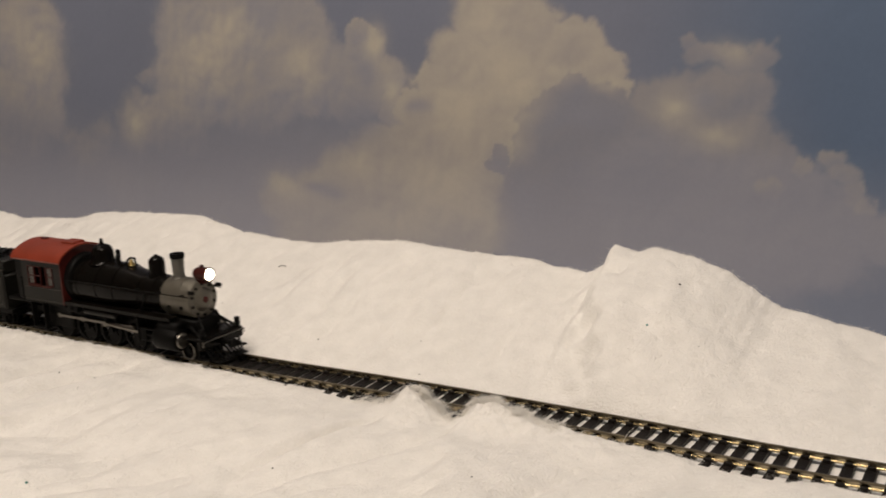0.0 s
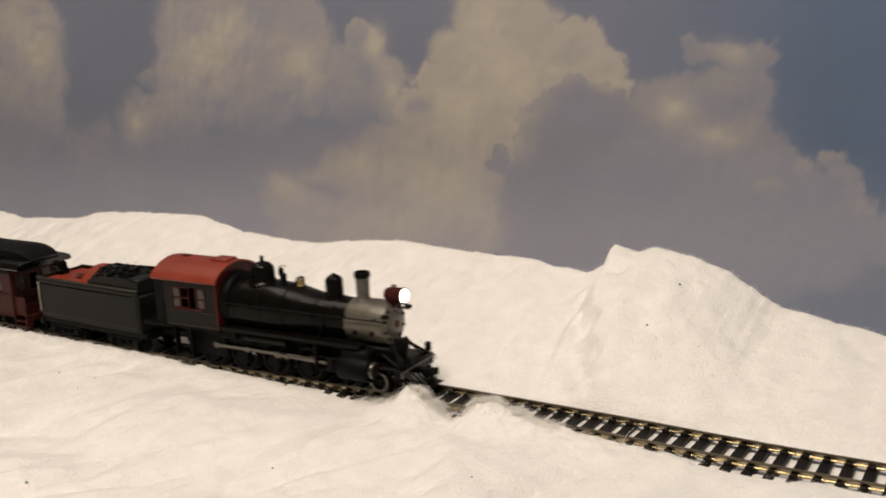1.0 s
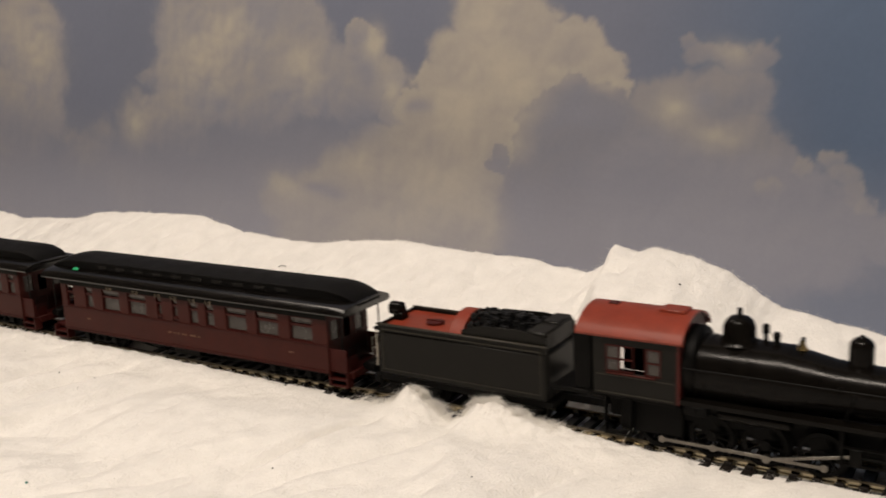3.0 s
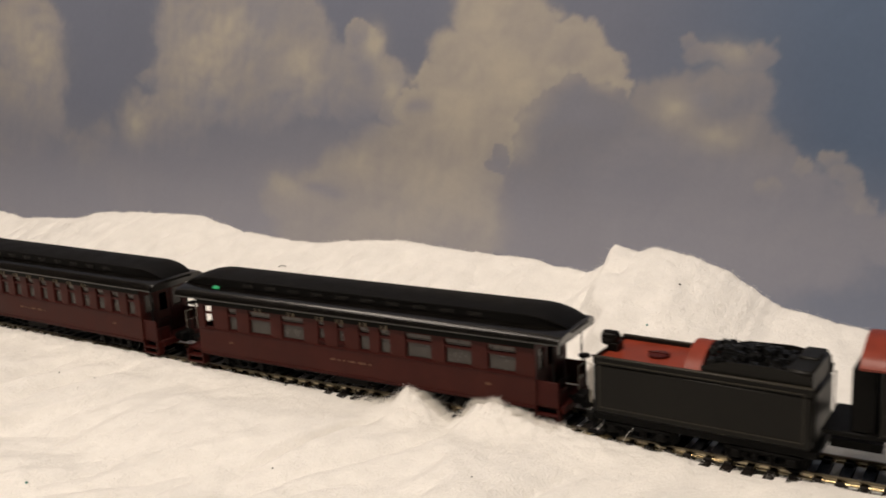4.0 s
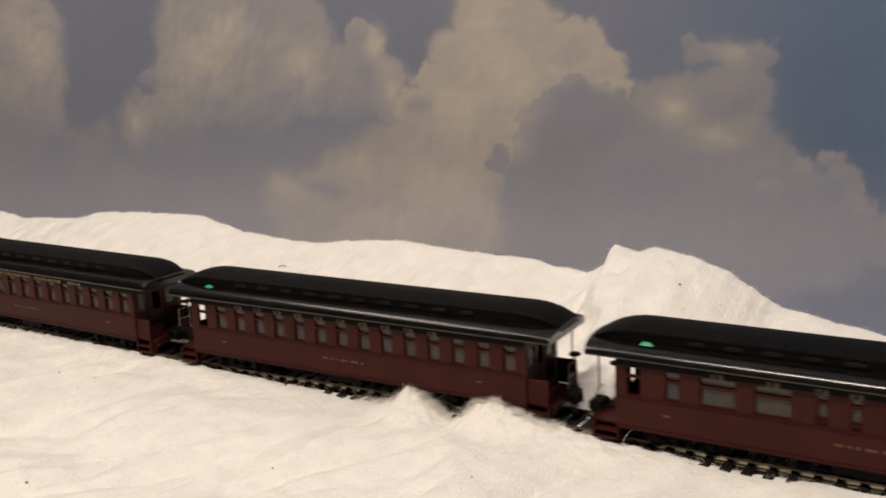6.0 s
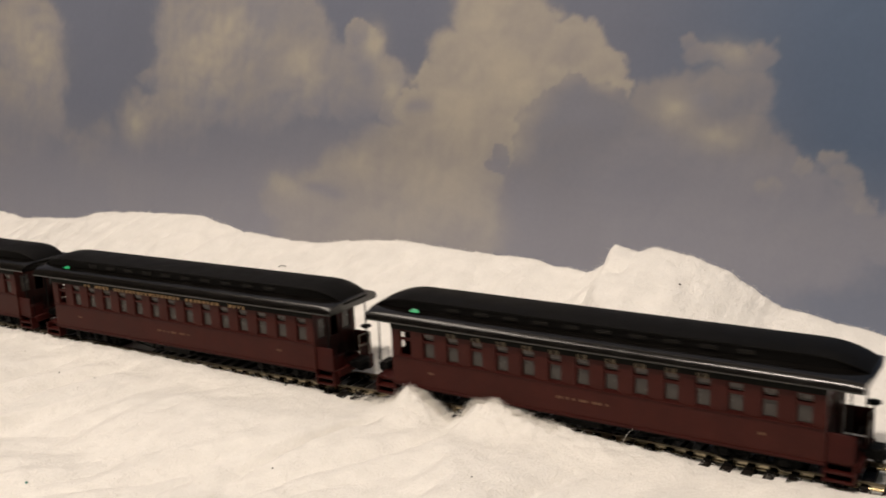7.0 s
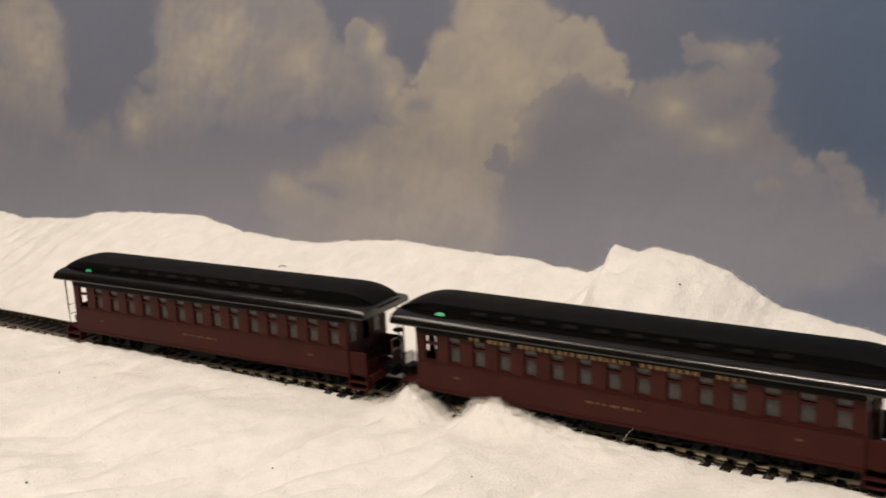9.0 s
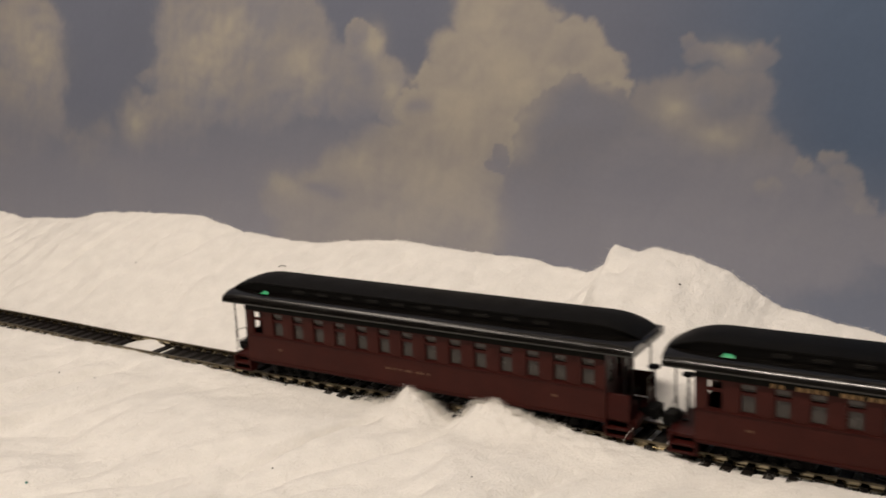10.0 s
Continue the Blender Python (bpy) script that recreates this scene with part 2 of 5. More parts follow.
def terrain(x, y):
    """Height of the batting over the bench (arrays)."""
    ridge = np.interp(x + 0.002 * (lattice(x * 300, y * 0, 3) - 0.5), RIDGE_X, RIDGE_Z)
    t = np.clip((y - 0.016) / (RIDGE_Y - 0.016), 0, 1)
    ridge = ridge + 0.0018 * (fbm(x * 90, x * 0, 5) - 0.5) * t ** 6
    rise = 0.72 * t ** 1.15 + 0.28 * np.sin(t * math.pi / 2)
    back = -0.0035 + (ridge + 0.0035) * rise
    # a second pile of batting pushed up against the first, with a crease at its flank
    crease = -0.194 + 0.021 * (1 - t) + 0.034 * (fbm(y * 55, x * 30, 11, 3) - 0.5)
    pile = step(-0.006, 0.010, x - crease) * np.exp(-((x - crease) / 0.055) ** 2)
    back = back + 0.0085 * pile * np.sin(t ** 0.7 * math.pi) ** 0.9
    back = back - 0.0036 * np.exp(-((x - crease) / 0.007) ** 2) * np.sin(t * math.pi)
    # folds running down the slope
    fold = fbm(x * 26 + y * 14, y * 7, 21, 3) - 0.5
    back = back + 0.0090 * (1 - 0.5 * step(-0.20, -0.17, x)) * fold * np.sin(t * math.pi) ** 0.7
    q = x - 0.35 * y + 0.03 * (fbm(x * 12, y * 12, 25, 2) - 0.5)
    back = back + 0.0030 * (np.minimum(np.abs(2 * fbm(q * 34, y * 9 + x * 4, 27, 2, 0.4) - 1) * 2.2, 0.8) - 0.5) * np.sin(t * math.pi) ** 0.6 * (1 - 0.75 * step(-0.20, -0.17, x))
    behind = np.clip((y - RIDGE_Y) / (SHEET_Y - RIDGE_Y), 0, 1)
    back = np.where(y > RIDGE_Y, np.maximum(ridge - 0.80 * (y - RIDGE_Y) - 0.004 * behind, -0.045), back)
    w = x + 0.006 * (fbm(x * 160, y * 160, 81, 3) - 0.5)
    lap = sum(np.interp(w + q, LAP_X, LAP_H) for q in (-0.004, -0.002, 0, 0.002, 0.004)) / 5
    lap = lap * (0.62 + 0.85 * fbm(x * 170, y * 170, 85, 3))
    d = -y - 0.0095
    front = -0.0036 + 0.0078 * lap * np.exp(-((d - 0.006) / 0.012) ** 2) * step(-0.004, 0.004, d)
    front = front + 0.010 * (fbm(x * 11 + 3, y * 11, 31, 3) - 0.5) * step(0.012, 0.10, d) + 0.0035 * step(0.0, 0.05, d)
    g, h = y, x - 0.25 * y
    h = h + 0.05 * (fbm(x * 9, y * 9, 45, 2) - 0.5)
    crest = np.abs(2 * fbm(h * 26, g * 5, 41, 2, 0.4) - 1)
    front = front + 0.0080 * np.minimum(crest * 2.6, 0.75) * step(0.010, 0.04, d) - 0.0046 * step(0.010, 0.04, d)
    # the bed between the ties, heaped where the two sections meet
    bed = -0.0047 + 0.0005 * (fbm(x * 150, y * 150, 51, 2) - 0.5)
    bed = bed + 0.0035 * np.exp(-((x + 0.408) / 0.013) ** 2)
    c = np.interp(x, LINE_X, LINE_Y)
    z = np.where(y > 0.016, back, np.where(y < -0.0095, front, bed))
    blend = step(0.011, 0.018, y - c)
    z = np.where((y > 0.006) & (y < 0.03), bed * (1 - blend) + np.maximum(back, -0.0036) * blend, z)
    edge = step(0.0085, 0.0120, -(y - c))
    z = np.where((y < -0.004) & (y > -0.03), bed * (1 - edge) + front * edge, z)
    fluff = 0.0007 * (fbm(x * 260, y * 260, 61, 3) - 0.5) + 0.0020 * (fbm(x * 55 + 2 * fbm(x * 20, y * 20, 77, 2), y * 55, 71, 2) - 0.5)
    return z + fluff * np.where(np.abs(y - c) < 0.012, 0.3, 1.0)


def span(*runs):
    out = [np.arange(a, b, s) for a, b, s in runs]
    return np.concatenate(out + [[runs[-1][1]]])


def sheet(name, xs, ys, height, material, flip=False):
    X, Y = np.meshgrid(xs, ys)
    Z = height(X, Y)
    co = np.stack((X, Y, Z), -1).reshape(-1, 3)
    n, m = len(xs), len(ys)
    a = (np.arange(m - 1)[:, None] * n + np.arange(n - 1)[None]).ravel()
    quads = np.stack((a, a + 1, a + n + 1, a + n), -1)
    me = bpy.data.meshes.new(name)
    me.vertices.add(len(co))
    me.vertices.foreach_set("co", co.ravel())
    me.loops.add(quads.size)
    me.loops.foreach_set("vertex_index", quads.ravel())
    me.polygons.add(len(quads))
    me.polygons.foreach_set("loop_start", np.arange(len(quads)) * 4)
    me.update(calc_edges=True)
    me.validate()
    me.polygons.foreach_set("use_smooth", [True] * len(quads))
    me.materials.append(material)
    return me, co


me, _ = sheet("snow_ground", span((-2.4, -0.82, 0.02), (-0.82, 0.03, 0.0011), (0.03, 1.2, 0.02)),
              span((-0.75, -0.19, 0.012), (-0.19, -0.03, 0.0012), (-0.03, 0.03, 0.0007), (0.03, 0.118, 0.0011), (0.118, SHEET_Y - 0.002, 0.004)), terrain, SNOW)
snow = tagged(new("snow_ground", me), "cream-white cotton batting laid as snow hills beside the track", "snow", kind="structure")

# loose fibres standing out of the batting
rng = np.random.RandomState(3)


def fibres(n, xs, ys, length, lift):
    x, y = rng.uniform(*xs, n), ys(n)
    z = terrain(x, y) - 0.0003
    a = rng.uniform(0, 2 * math.pi, n)
    L = length * rng.uniform(0.4, 1.4, n)
    up = lift * rng.uniform(0.1, 1.0, n)
    curl = rng.normal(0, 1.6, n)
    P = []
    for k in (0.0, 0.5, 1.0):
        ang = a + curl * k
        P.append(np.stack((x + np.cos(ang) * L * k, y + np.sin(ang) * L * k, z + up * L * math.sin(k * 2.3)), -1))
    w = np.stack((-np.sin(a), np.cos(a), 0.6 + 0 * a), -1) * 0.00004
    V = np.stack((P[0] - w, P[0] + w, P[1] - w, P[1] + w, P[2] - w * 0.5, P[2] + w * 0.5), 1)
    return V


def wisps(count, xs, length, each):
    """Teased-out locks: bundles of fibres that leave the batting together."""
    out = []
    for _ in range(count):
        n = rng.randint(each // 2, each)
        cx, cy = rng.uniform(*xs), rng.normal(-0.0118, 0.0016)
        base = np.stack((cx + rng.normal(0, 0.0010, n), cy + rng.normal(0, 0.0008, n)), -1)
        z = terrain(base[:, 0], base[:, 1]) - 0.0004
        lean, L = rng.normal(0, 0.5, 2), length * rng.uniform(0.4, 1.3) * rng.uniform(0.4, 1.2, n)
        way = np.stack((lean[0] + rng.normal(0, 0.55, n), lean[1] + rng.normal(0, 0.55, n), rng.uniform(0.3, 1.0, n)), -1)
        way = way / np.linalg.norm(way, axis=1)[:, None]
        bend = rng.normal(0, 0.6, (n, 3)) + np.array((lean[0], lean[1], -0.3))
        p0 = np.concatenate((base, z[:, None]), 1)
        p1 = p0 + way * L[:, None] * 0.5
        p2 = p1 + (way + bend) * L[:, None] * 0.35
        w = np.stack((-way[:, 1], way[:, 0], 0.4 + 0 * z), -1) * 0.00003
        out.append(np.stack((p0 - w, p0 + w, p1 - w, p1 + w, p2 - w * 0.5, p2 + w * 0.5), 1))
    return np.concatenate(out)


clouds = [fibres(40000, (-0.75, 0.0), lambda n: rng.uniform(-0.17, -0.012, n), 0.004, 0.30),
          fibres(24000, (-0.75, 0.0), lambda n: rng.uniform(0.014, 0.108, n), 0.004, 0.30),
          fibres(7000, (-0.75, 0.0), lambda n: rng.normal(-0.0150, 0.0020, n), 0.0022, 0.45),
          fibres(5000, (-0.258, -0.160), lambda n: rng.normal(-0.0125, 0.0025, n), 0.003, 0.8),
          wisps(130, (-0.237, -0.2165), 0.0030, 300), wisps(160, (-0.203, -0.177), 0.0032, 300), wisps(40, (-0.30, -0.14), 0.0016, 60), wisps(40, (-0.70, -0.30), 0.0014, 40),
          fibres(6000, (-0.72, -0.03), lambda n: rng.normal(0.1095, 0.0012, n), 0.0020, 0.6)]
V = np.concatenate(clouds)
F = [q for i in range(len(V)) for q in ((6 * i, 6 * i + 1, 6 * i + 3, 6 * i + 2), (6 * i + 2, 6 * i + 3, 6 * i + 5, 6 * i + 4))]
me = bpy.data.meshes.new("cotton_fibres")
me.from_pydata(V.reshape(-1, 3).tolist(), [], F)
me.materials.append(FIBRE)
tagged(new("cotton_fibres", me), "fine loose white cotton fibres standing out of the batting", "fibres", kind="stuff")

# ---- the printed sky behind the hills ----
# lobes of the printed cloud banks: (x, z, half width, half height)
WEST_CLOUD = [(-0.746, 0.169, 0.048, 0.034), (-0.735, 0.136, 0.036, 0.032), (-0.783, 0.103, 0.062, 0.044), (-0.719, 0.177, 0.025, 0.018), (-0.727, 0.103, 0.022, 0.023)]
HIGH_CLOUD = [(-0.549, 0.163, 0.043, 0.032), (-0.502, 0.163, 0.048, 0.035), (-0.457, 0.15, 0.035, 0.034), (-0.552, 0.125, 0.049, 0.033), (-0.579, 0.095, 0.036, 0.026), (-0.497, 0.12, 0.048, 0.036),
              (-0.44, 0.127, 0.039, 0.028), (-0.412, 0.119, 0.028, 0.022), (-0.398, 0.143, 0.018, 0.016), (-0.4, 0.154, 0.011, 0.008), (-0.379, 0.126, 0.016, 0.016), (-0.376, 0.106, 0.016, 0.009)]
TOWER = [(-0.297, 0.158, 0.033, 0.026), (-0.318, 0.132, 0.03, 0.024), (-0.339, 0.112, 0.023, 0.021), (-0.291, 0.118, 0.029, 0.027), (-0.274, 0.151, 0.019, 0.023), (-0.266, 0.131, 0.022, 0.018),
         (-0.247, 0.139, 0.02, 0.014), (-0.232, 0.129, 0.016, 0.014), (-0.223, 0.116, 0.009, 0.008), (-0.349, 0.122, 0.013, 0.012), (-0.303, 0.092, 0.03, 0.024), (-0.361, 0.106, 0.013, 0.009),
         (-0.284, 0.082, 0.012, 0.009)]
LOW_CLOUD = [(-0.417, 0.062, 0.029, 0.019), (-0.383, 0.077, 0.03, 0.019), (-0.356, 0.086, 0.026, 0.016), (-0.335, 0.065, 0.034, 0.029), (-0.311, 0.059, 0.018, 0.022), (-0.448, 0.037, 0.031, 0.028),
             (-0.482, 0.039, 0.019, 0.021), (-0.381, 0.037, 0.055, 0.035), (-0.322, 0.033, 0.025, 0.03), (-0.43, 0.014, 0.06, 0.028)]
SHADE_CLOUD = [(-0.244, 0.115, 0.01, 0.009), (-0.255, 0.105, 0.015, 0.012), (-0.269, 0.096, 0.015, 0.012), (-0.276, 0.084, 0.011, 0.012), (-0.227, 0.103, 0.019, 0.013), (-0.249, 0.082, 0.033, 0.023),
               (-0.297, 0.078, 0.007, 0.006), (-0.302, 0.07, 0.01, 0.006), (-0.271, 0.06, 0.025, 0.021), (-0.213, 0.086, 0.024, 0.019), (-0.257, 0.037, 0.049, 0.031)]
EAST_CLOUD = [(-0.18, 0.142, 0.005, 0.006), (-0.171, 0.135, 0.01, 0.009), (-0.156, 0.135, 0.012, 0.01), (-0.141, 0.134, 0.008, 0.009), (-0.147, 0.117, 0.015, 0.015), (-0.16, 0.108, 0.018, 0.018),
              (-0.185, 0.11, 0.018, 0.015), (-0.203, 0.1, 0.018, 0.017), (-0.176, 0.088, 0.022, 0.019), (-0.149, 0.091, 0.018, 0.018), (-0.134, 0.081, 0.012, 0.015)]
EAST_BANK = [(-0.193, 0.057, 0.05, 0.036), (-0.146, 0.056, 0.033, 0.028), (-0.116, 0.055, 0.022, 0.018), (-0.096, 0.045, 0.019, 0.018), (-0.079, 0.039, 0.016, 0.015), (-0.124, 0.03, 0.044, 0.025)]
EAST_PUFFS = [(-0.136, 0.064, 0.007, 0.007), (-0.12, 0.073, 0.006, 0.004), (-0.114, 0.072, 0.004, 0.002), (-0.101, 0.074, 0.007, 0.004), (-0.095, 0.068, 0.008, 0.006), (-0.088, 0.062, 0.006, 0.006),
              (-0.085, 0.056, 0.005, 0.004)]
WEST_PUFFS = [(-0.68, 0.071, 0.021, 0.015), (-0.661, 0.083, 0.017, 0.011), (-0.623, 0.093, 0.018, 0.02), (-0.613, 0.108, 0.009, 0.01), (-0.606, 0.127, 0.009, 0.005), (-0.699, 0.08, 0.013, 0.009)]
LIGHTS = [(-0.734, 0.154, 0.033, 0.032), (-0.55, 0.137, 0.034, 0.029), (-0.508, 0.16, 0.032, 0.019), (-0.45, 0.127, 0.022, 0.019), (-0.391, 0.146, 0.011, 0.014), (-0.376, 0.115, 0.011, 0.015),
          (-0.307, 0.146, 0.022, 0.03), (-0.333, 0.105, 0.025, 0.021), (-0.285, 0.115, 0.019, 0.024), (-0.259, 0.126, 0.013, 0.008), (-0.232, 0.119, 0.009, 0.005), (-0.349, 0.053, 0.039, 0.026),
          (-0.407, 0.063, 0.024, 0.015), (-0.382, 0.025, 0.042, 0.023), (-0.316, 0.029, 0.021, 0.018), (-0.623, 0.093, 0.013, 0.018), (-0.19, 0.105, 0.015, 0.012), (-0.165, 0.09, 0.017, 0.009),
          (-0.156, 0.135, 0.014, 0.007), (-0.288, 0.082, 0.012, 0.009), (-0.478, 0.048, 0.016, 0.012)]
SHADES = [(-0.482, 0.166, 0.024, 0.014), (-0.444, 0.081, 0.045, 0.016), (-0.512, 0.08, 0.05, 0.025), (-0.404, 0.097, 0.023, 0.013), (-0.447, 0.047, 0.015, 0.005), (-0.433, 0.042, 0.012, 0.005),
          (-0.359, 0.104, 0.013, 0.004), (-0.397, 0.127, 0.011, 0.015), (-0.78, 0.084, 0.063, 0.029), (-0.589, 0.069, 0.062, 0.026), (-0.522, 0.046, 0.034, 0.021), (-0.248, 0.101, 0.022, 0.01),
          (-0.214, 0.059, 0.041, 0.02), (-0.302, 0.071, 0.008, 0.006), (-0.174, 0.111, 0.009, 0.006), (-0.284, 0.039, 0.02, 0.021), (-0.76, 0.035, 0.062, 0.02)]


def nearness(items, x, z):
    """For lobes run together: 1 at a lobe's middle and 0 at the rim, and how far up its lit side a point lies."""
    best, total, up = np.full_like(x, -9.0), 1e-9, 0
    for cx, cz, rx, rz in items:
        u, v = (x - cx) / rx, (z - cz) / rz
        d = 1 - np.sqrt(u * u + v * v)
        w = np.exp(7 * np.clip(d, -3, 1))
        best, total, up = np.maximum(best, d), total + w, up + w * np.clip(0.85 * v - 0.25 * u, -1, 1)
    return best, up / total


def billows(x, z, seed, sizes=(24, 52, 110, 230)):
    """Cauliflower bumps at several sizes, about -0.5 to 0.5."""
    s, t = 0, 0
    for k, f in enumerate(sizes):
        w = 1 / 1.75 ** k
        c, d = math.cos(0.7 * k + 0.3), math.sin(0.7 * k + 0.3)
        s, t = s + w * (1 - 2.6 * np.abs(lattice((x * c - z * d) * f, (x * d + z * c) * f, seed + k) - 0.5)), t + w
    return (s / t - 0.55) * 1.6


def sky_print(x, z):
    """Linear colours of the printed clouds, painted from the far banks to the near ones."""
    c, c2 = fbm(x * 13, z * 13, 121, 4), fbm(x * 13, z * 13, 131, 4)
    a, b = billows(x, z, 101), billows(x, z, 111)
    wx, wz = x + 0.0085 * a + 0.010 * (c - 0.5), z + 0.0085 * b + 0.010 * (c2 - 0.5)
    sx, sz = x + 0.012 * (c2 - 0.5), z + 0.012 * (c - 0.5)
    grain = fbm(x * 30, z * 30, 4, 4, 0.5) - 0.5
    puffy = billows(x, z, 201, (18, 40, 85)) - billows(x + 0.003, z - 0.004, 201, (18, 40, 85))
    one = np.ones(x.shape + (1,))
    mix = lambda p, q, k: p * (1 - k[..., None]) + q * k[..., None]
    dull, clear = one * np.array((0.205, 0.228, 0.305)), one * np.array((0.124, 0.175, 0.275))
    lilac, mauve = one * np.array((0.283, 0.296, 0.365)), one * np.array((0.318, 0.322, 0.375))
    tan, cream = one * np.array((0.410, 0.385, 0.365)), one * np.array((0.560, 0.515, 0.430))
    out = mix(dull, clear, step(-0.24, -0.09, x))
    out = out * (0.94 + 0.12 * c[..., None])
    low = 1 - step(0.045, 0.115, z + 0.03 * (c - 0.5))
    out = mix(out, mix(lilac, mauve, np.clip(0.5 + 3 * (c2 - 0.5), 0, 1)), low * (1 - step(-0.17, -0.10, x)) * 0.92)
    for items, soft, top, base, hold in ((WEST_PUFFS, 0.50, tan, lilac, 0.50), (WEST_CLOUD, 0.30, tan, mauve, 0.95), (HIGH_CLOUD, 0.16, tan, lilac, 0.95),
                                         (EAST_CLOUD, 0.26, mauve * 0.5 + tan * 0.4, lilac * 0.9, 0.92), (TOWER, 0.17, cream * 0.45 + tan * 0.55, tan * 0.85 + lilac * 0.15, 0.97),
                                         (LOW_CLOUD, 0.24, tan * 0.7 + cream * 0.3, tan * 0.8 + mauve * 0.2, 0.92), (SHADE_CLOUD, 0.10, mauve * 0.86, lilac * 0.95, 0.92),
                                         (EAST_BANK, 0.30, mauve, lilac, 0.90), (EAST_PUFFS, 0.30, tan, mauve, 0.75)):
        d, up = nearness(items, wx, wz)
        lit = np.clip(0.50 + 0.45 * up + 0.8 * grain + 0.55 * puffy, 0, 1)
        out = mix(out, mix(base, top, lit), step(-soft, soft, d) * hold)
    shade = sum(np.exp(-1.4 * (((sx - p) / r) ** 2 + ((sz - q) / h) ** 2)) for p, q, r, h in SHADES)
    out = mix(out, lilac * 0.97, np.clip(shade, 0, 1) * 0.78)
    glow = sum(np.exp(-1.4 * (((sx - p) / r) ** 2 + ((sz - q) / h) ** 2)) for p, q, r, h in LIGHTS)
    out = mix(out, cream, np.clip(glow * (0.66 + 1.3 * grain + 0.5 * puffy), 0, 0.92) * 0.82)
    haze = 1 - step(0.020, 0.090, z)
    out = mix(out, out * 0.62 + 0.55 * mauve, haze)
    return out * 0.83 * (1 + 0.035 * puffy[..., None])


xs = span((-2.4, -0.90, 0.02), (-0.90, 0.0, 0.0013), (0.0, 1.2, 0.02))
zs = span((-0.06, 0.215, 0.0012), (0.215, 0.80, 0.015))
me, co = sheet("backdrop", xs, zs, lambda a, b: a * 0, PRINT)
rgb = sky_print(co[:, 0], co[:, 1])
me.vertices.foreach_set("co", np.stack((co[:, 0], 0 * co[:, 0] + SHEET_Y, co[:, 1]), -1).ravel())
layer = me.color_attributes.new("print_colour", "FLOAT_COLOR", "POINT")
layer.data.foreach_set("color", np.concatenate((rgb, np.ones((len(rgb), 1))), 1).astype(np.float32).ravel())
me.update()
tagged(new("backdrop", me), "printed paper backdrop of grey and cream clouds on dull blue sky", "backdrop", kind="structure")


# ---- the room that closes the place ----
def slab(name, label, category, x0, x1, y0, y1, z0, z1, material):
    return tagged(part(name, Geo().box(x0, x1, y0, y1, z0, z1), material), label, category, kind="structure")


slab("bench_top", "plywood bench top under the batting", "bench", -2.4, 1.2, -0.75, 0.100, -0.030, -0.012, PLYWOOD)
slab("wall_north", "cream painted wall behind the backdrop", "wall", -2.6, 1.4, 0.215, 0.30, -1.0, 1.6, WALL)
slab("wall_south", "cream painted wall of the room", "wall", -2.6, 1.4, -2.2, -2.1, -1.0, 1.6, WALL)
slab("wall_west", "cream painted wall of the room", "wall", -2.7, -2.6, -2.2, 0.30, -1.0, 1.6, WALL)
slab("wall_east", "cream painted wall of the room", "wall", 1.4, 1.5, -2.2, 0.30, -1.0, 1.6, WALL)
slab("floor", "brown carpeted floor of the room", "floor", -2.6, 1.4, -2.1, 0.215, -1.05, -1.0, FLOORING)
slab("ceiling", "plain cream ceiling of the room", "ceiling", -2.7, 1.5, -2.2, 0.30, 1.6, 1.65, WALL)


# ---- the track ----
TIE_STEP = 0.00751
track = thing("railway_track", "model railway track of dark ties and nickel rails in snow", "track")


def rail(side, x0, x1):
    """A flat-bottomed rail: foot, web and head swept along the line."""
    foot = [(-0.00115, -0.00254), (0.00115, -0.00254), (0.00115, -0.0022), (0.00028, -0.0019), (0.00028, -0.0008), (-0.00028, -0.0008), (-0.00028, -0.0019), (-0.00115, -0.0022)]
    head = [(0.00028, -0.0009), (0.00045, -0.0007), (0.00045, -0.0001), (0.0003, 0.0), (-0.0003, 0.0), (-0.00045, -0.0001), (-0.00045, -0.0007), (-0.00028, -0.0009)]
    n = int((x1 - x0) / 0.01) + 1
    return [Geo().rings([[(x, line_y(x) + side * 0.0087 + a, b) for a, b in half] for x in np.linspace(x0, x1, n)]) for half in (foot, head)]


for side in (-1, 1):
    for x0, x1 in ((-2.4, -0.4065), (-0.4058, 1.2)):
        foot, head = rail(side, x0, x1)
        rl = part("rail", foot, RAIL, track, "nickel silver rail")
        part("rail_head", head, RAIL_HEAD, rl, "grimy rail head, its weaker reflection put into a darker tone")
for side in (-1, 1):  # the joiners where the sections meet
    part("rail_joiner", Geo().box(-0.4115, -0.4010, line_y(-0.406) + side * 0.0087 - 0.0014, line_y(-0.406) + side * 0.0087 + 0.0014, -0.0026, -0.0015, 0.0002), STEEL, track)

tie_geo = Geo().box(-0.0020, 0.0020, -0.0150, 0.0150, -0.0046, -0.00262, 0.00018)
for side in (-1, 1):  # moulded spike heads that hold the rail's foot
    for d in (-0.0019, 0.0019):
        tie_geo.box(-0.0014, 0.0014, side * 0.0087 + d - 0.0007, side * 0.0087 + d + 0.0007, -0.0027, -0.0013, 0.0001)
tie_mesh = mesh_of("tie", tie_geo, TIE)
first = -0.17411 - 0.004
near_ties = []
for k in range(-300, 190):
    x = first + k * TIE_STEP
    if not -2.38 < x < 1.18 or -0.4195 < x < -0.3985:
        continue
    if -1.3 < x < 0.3:
        near_ties.append(x)
rest = Geo()
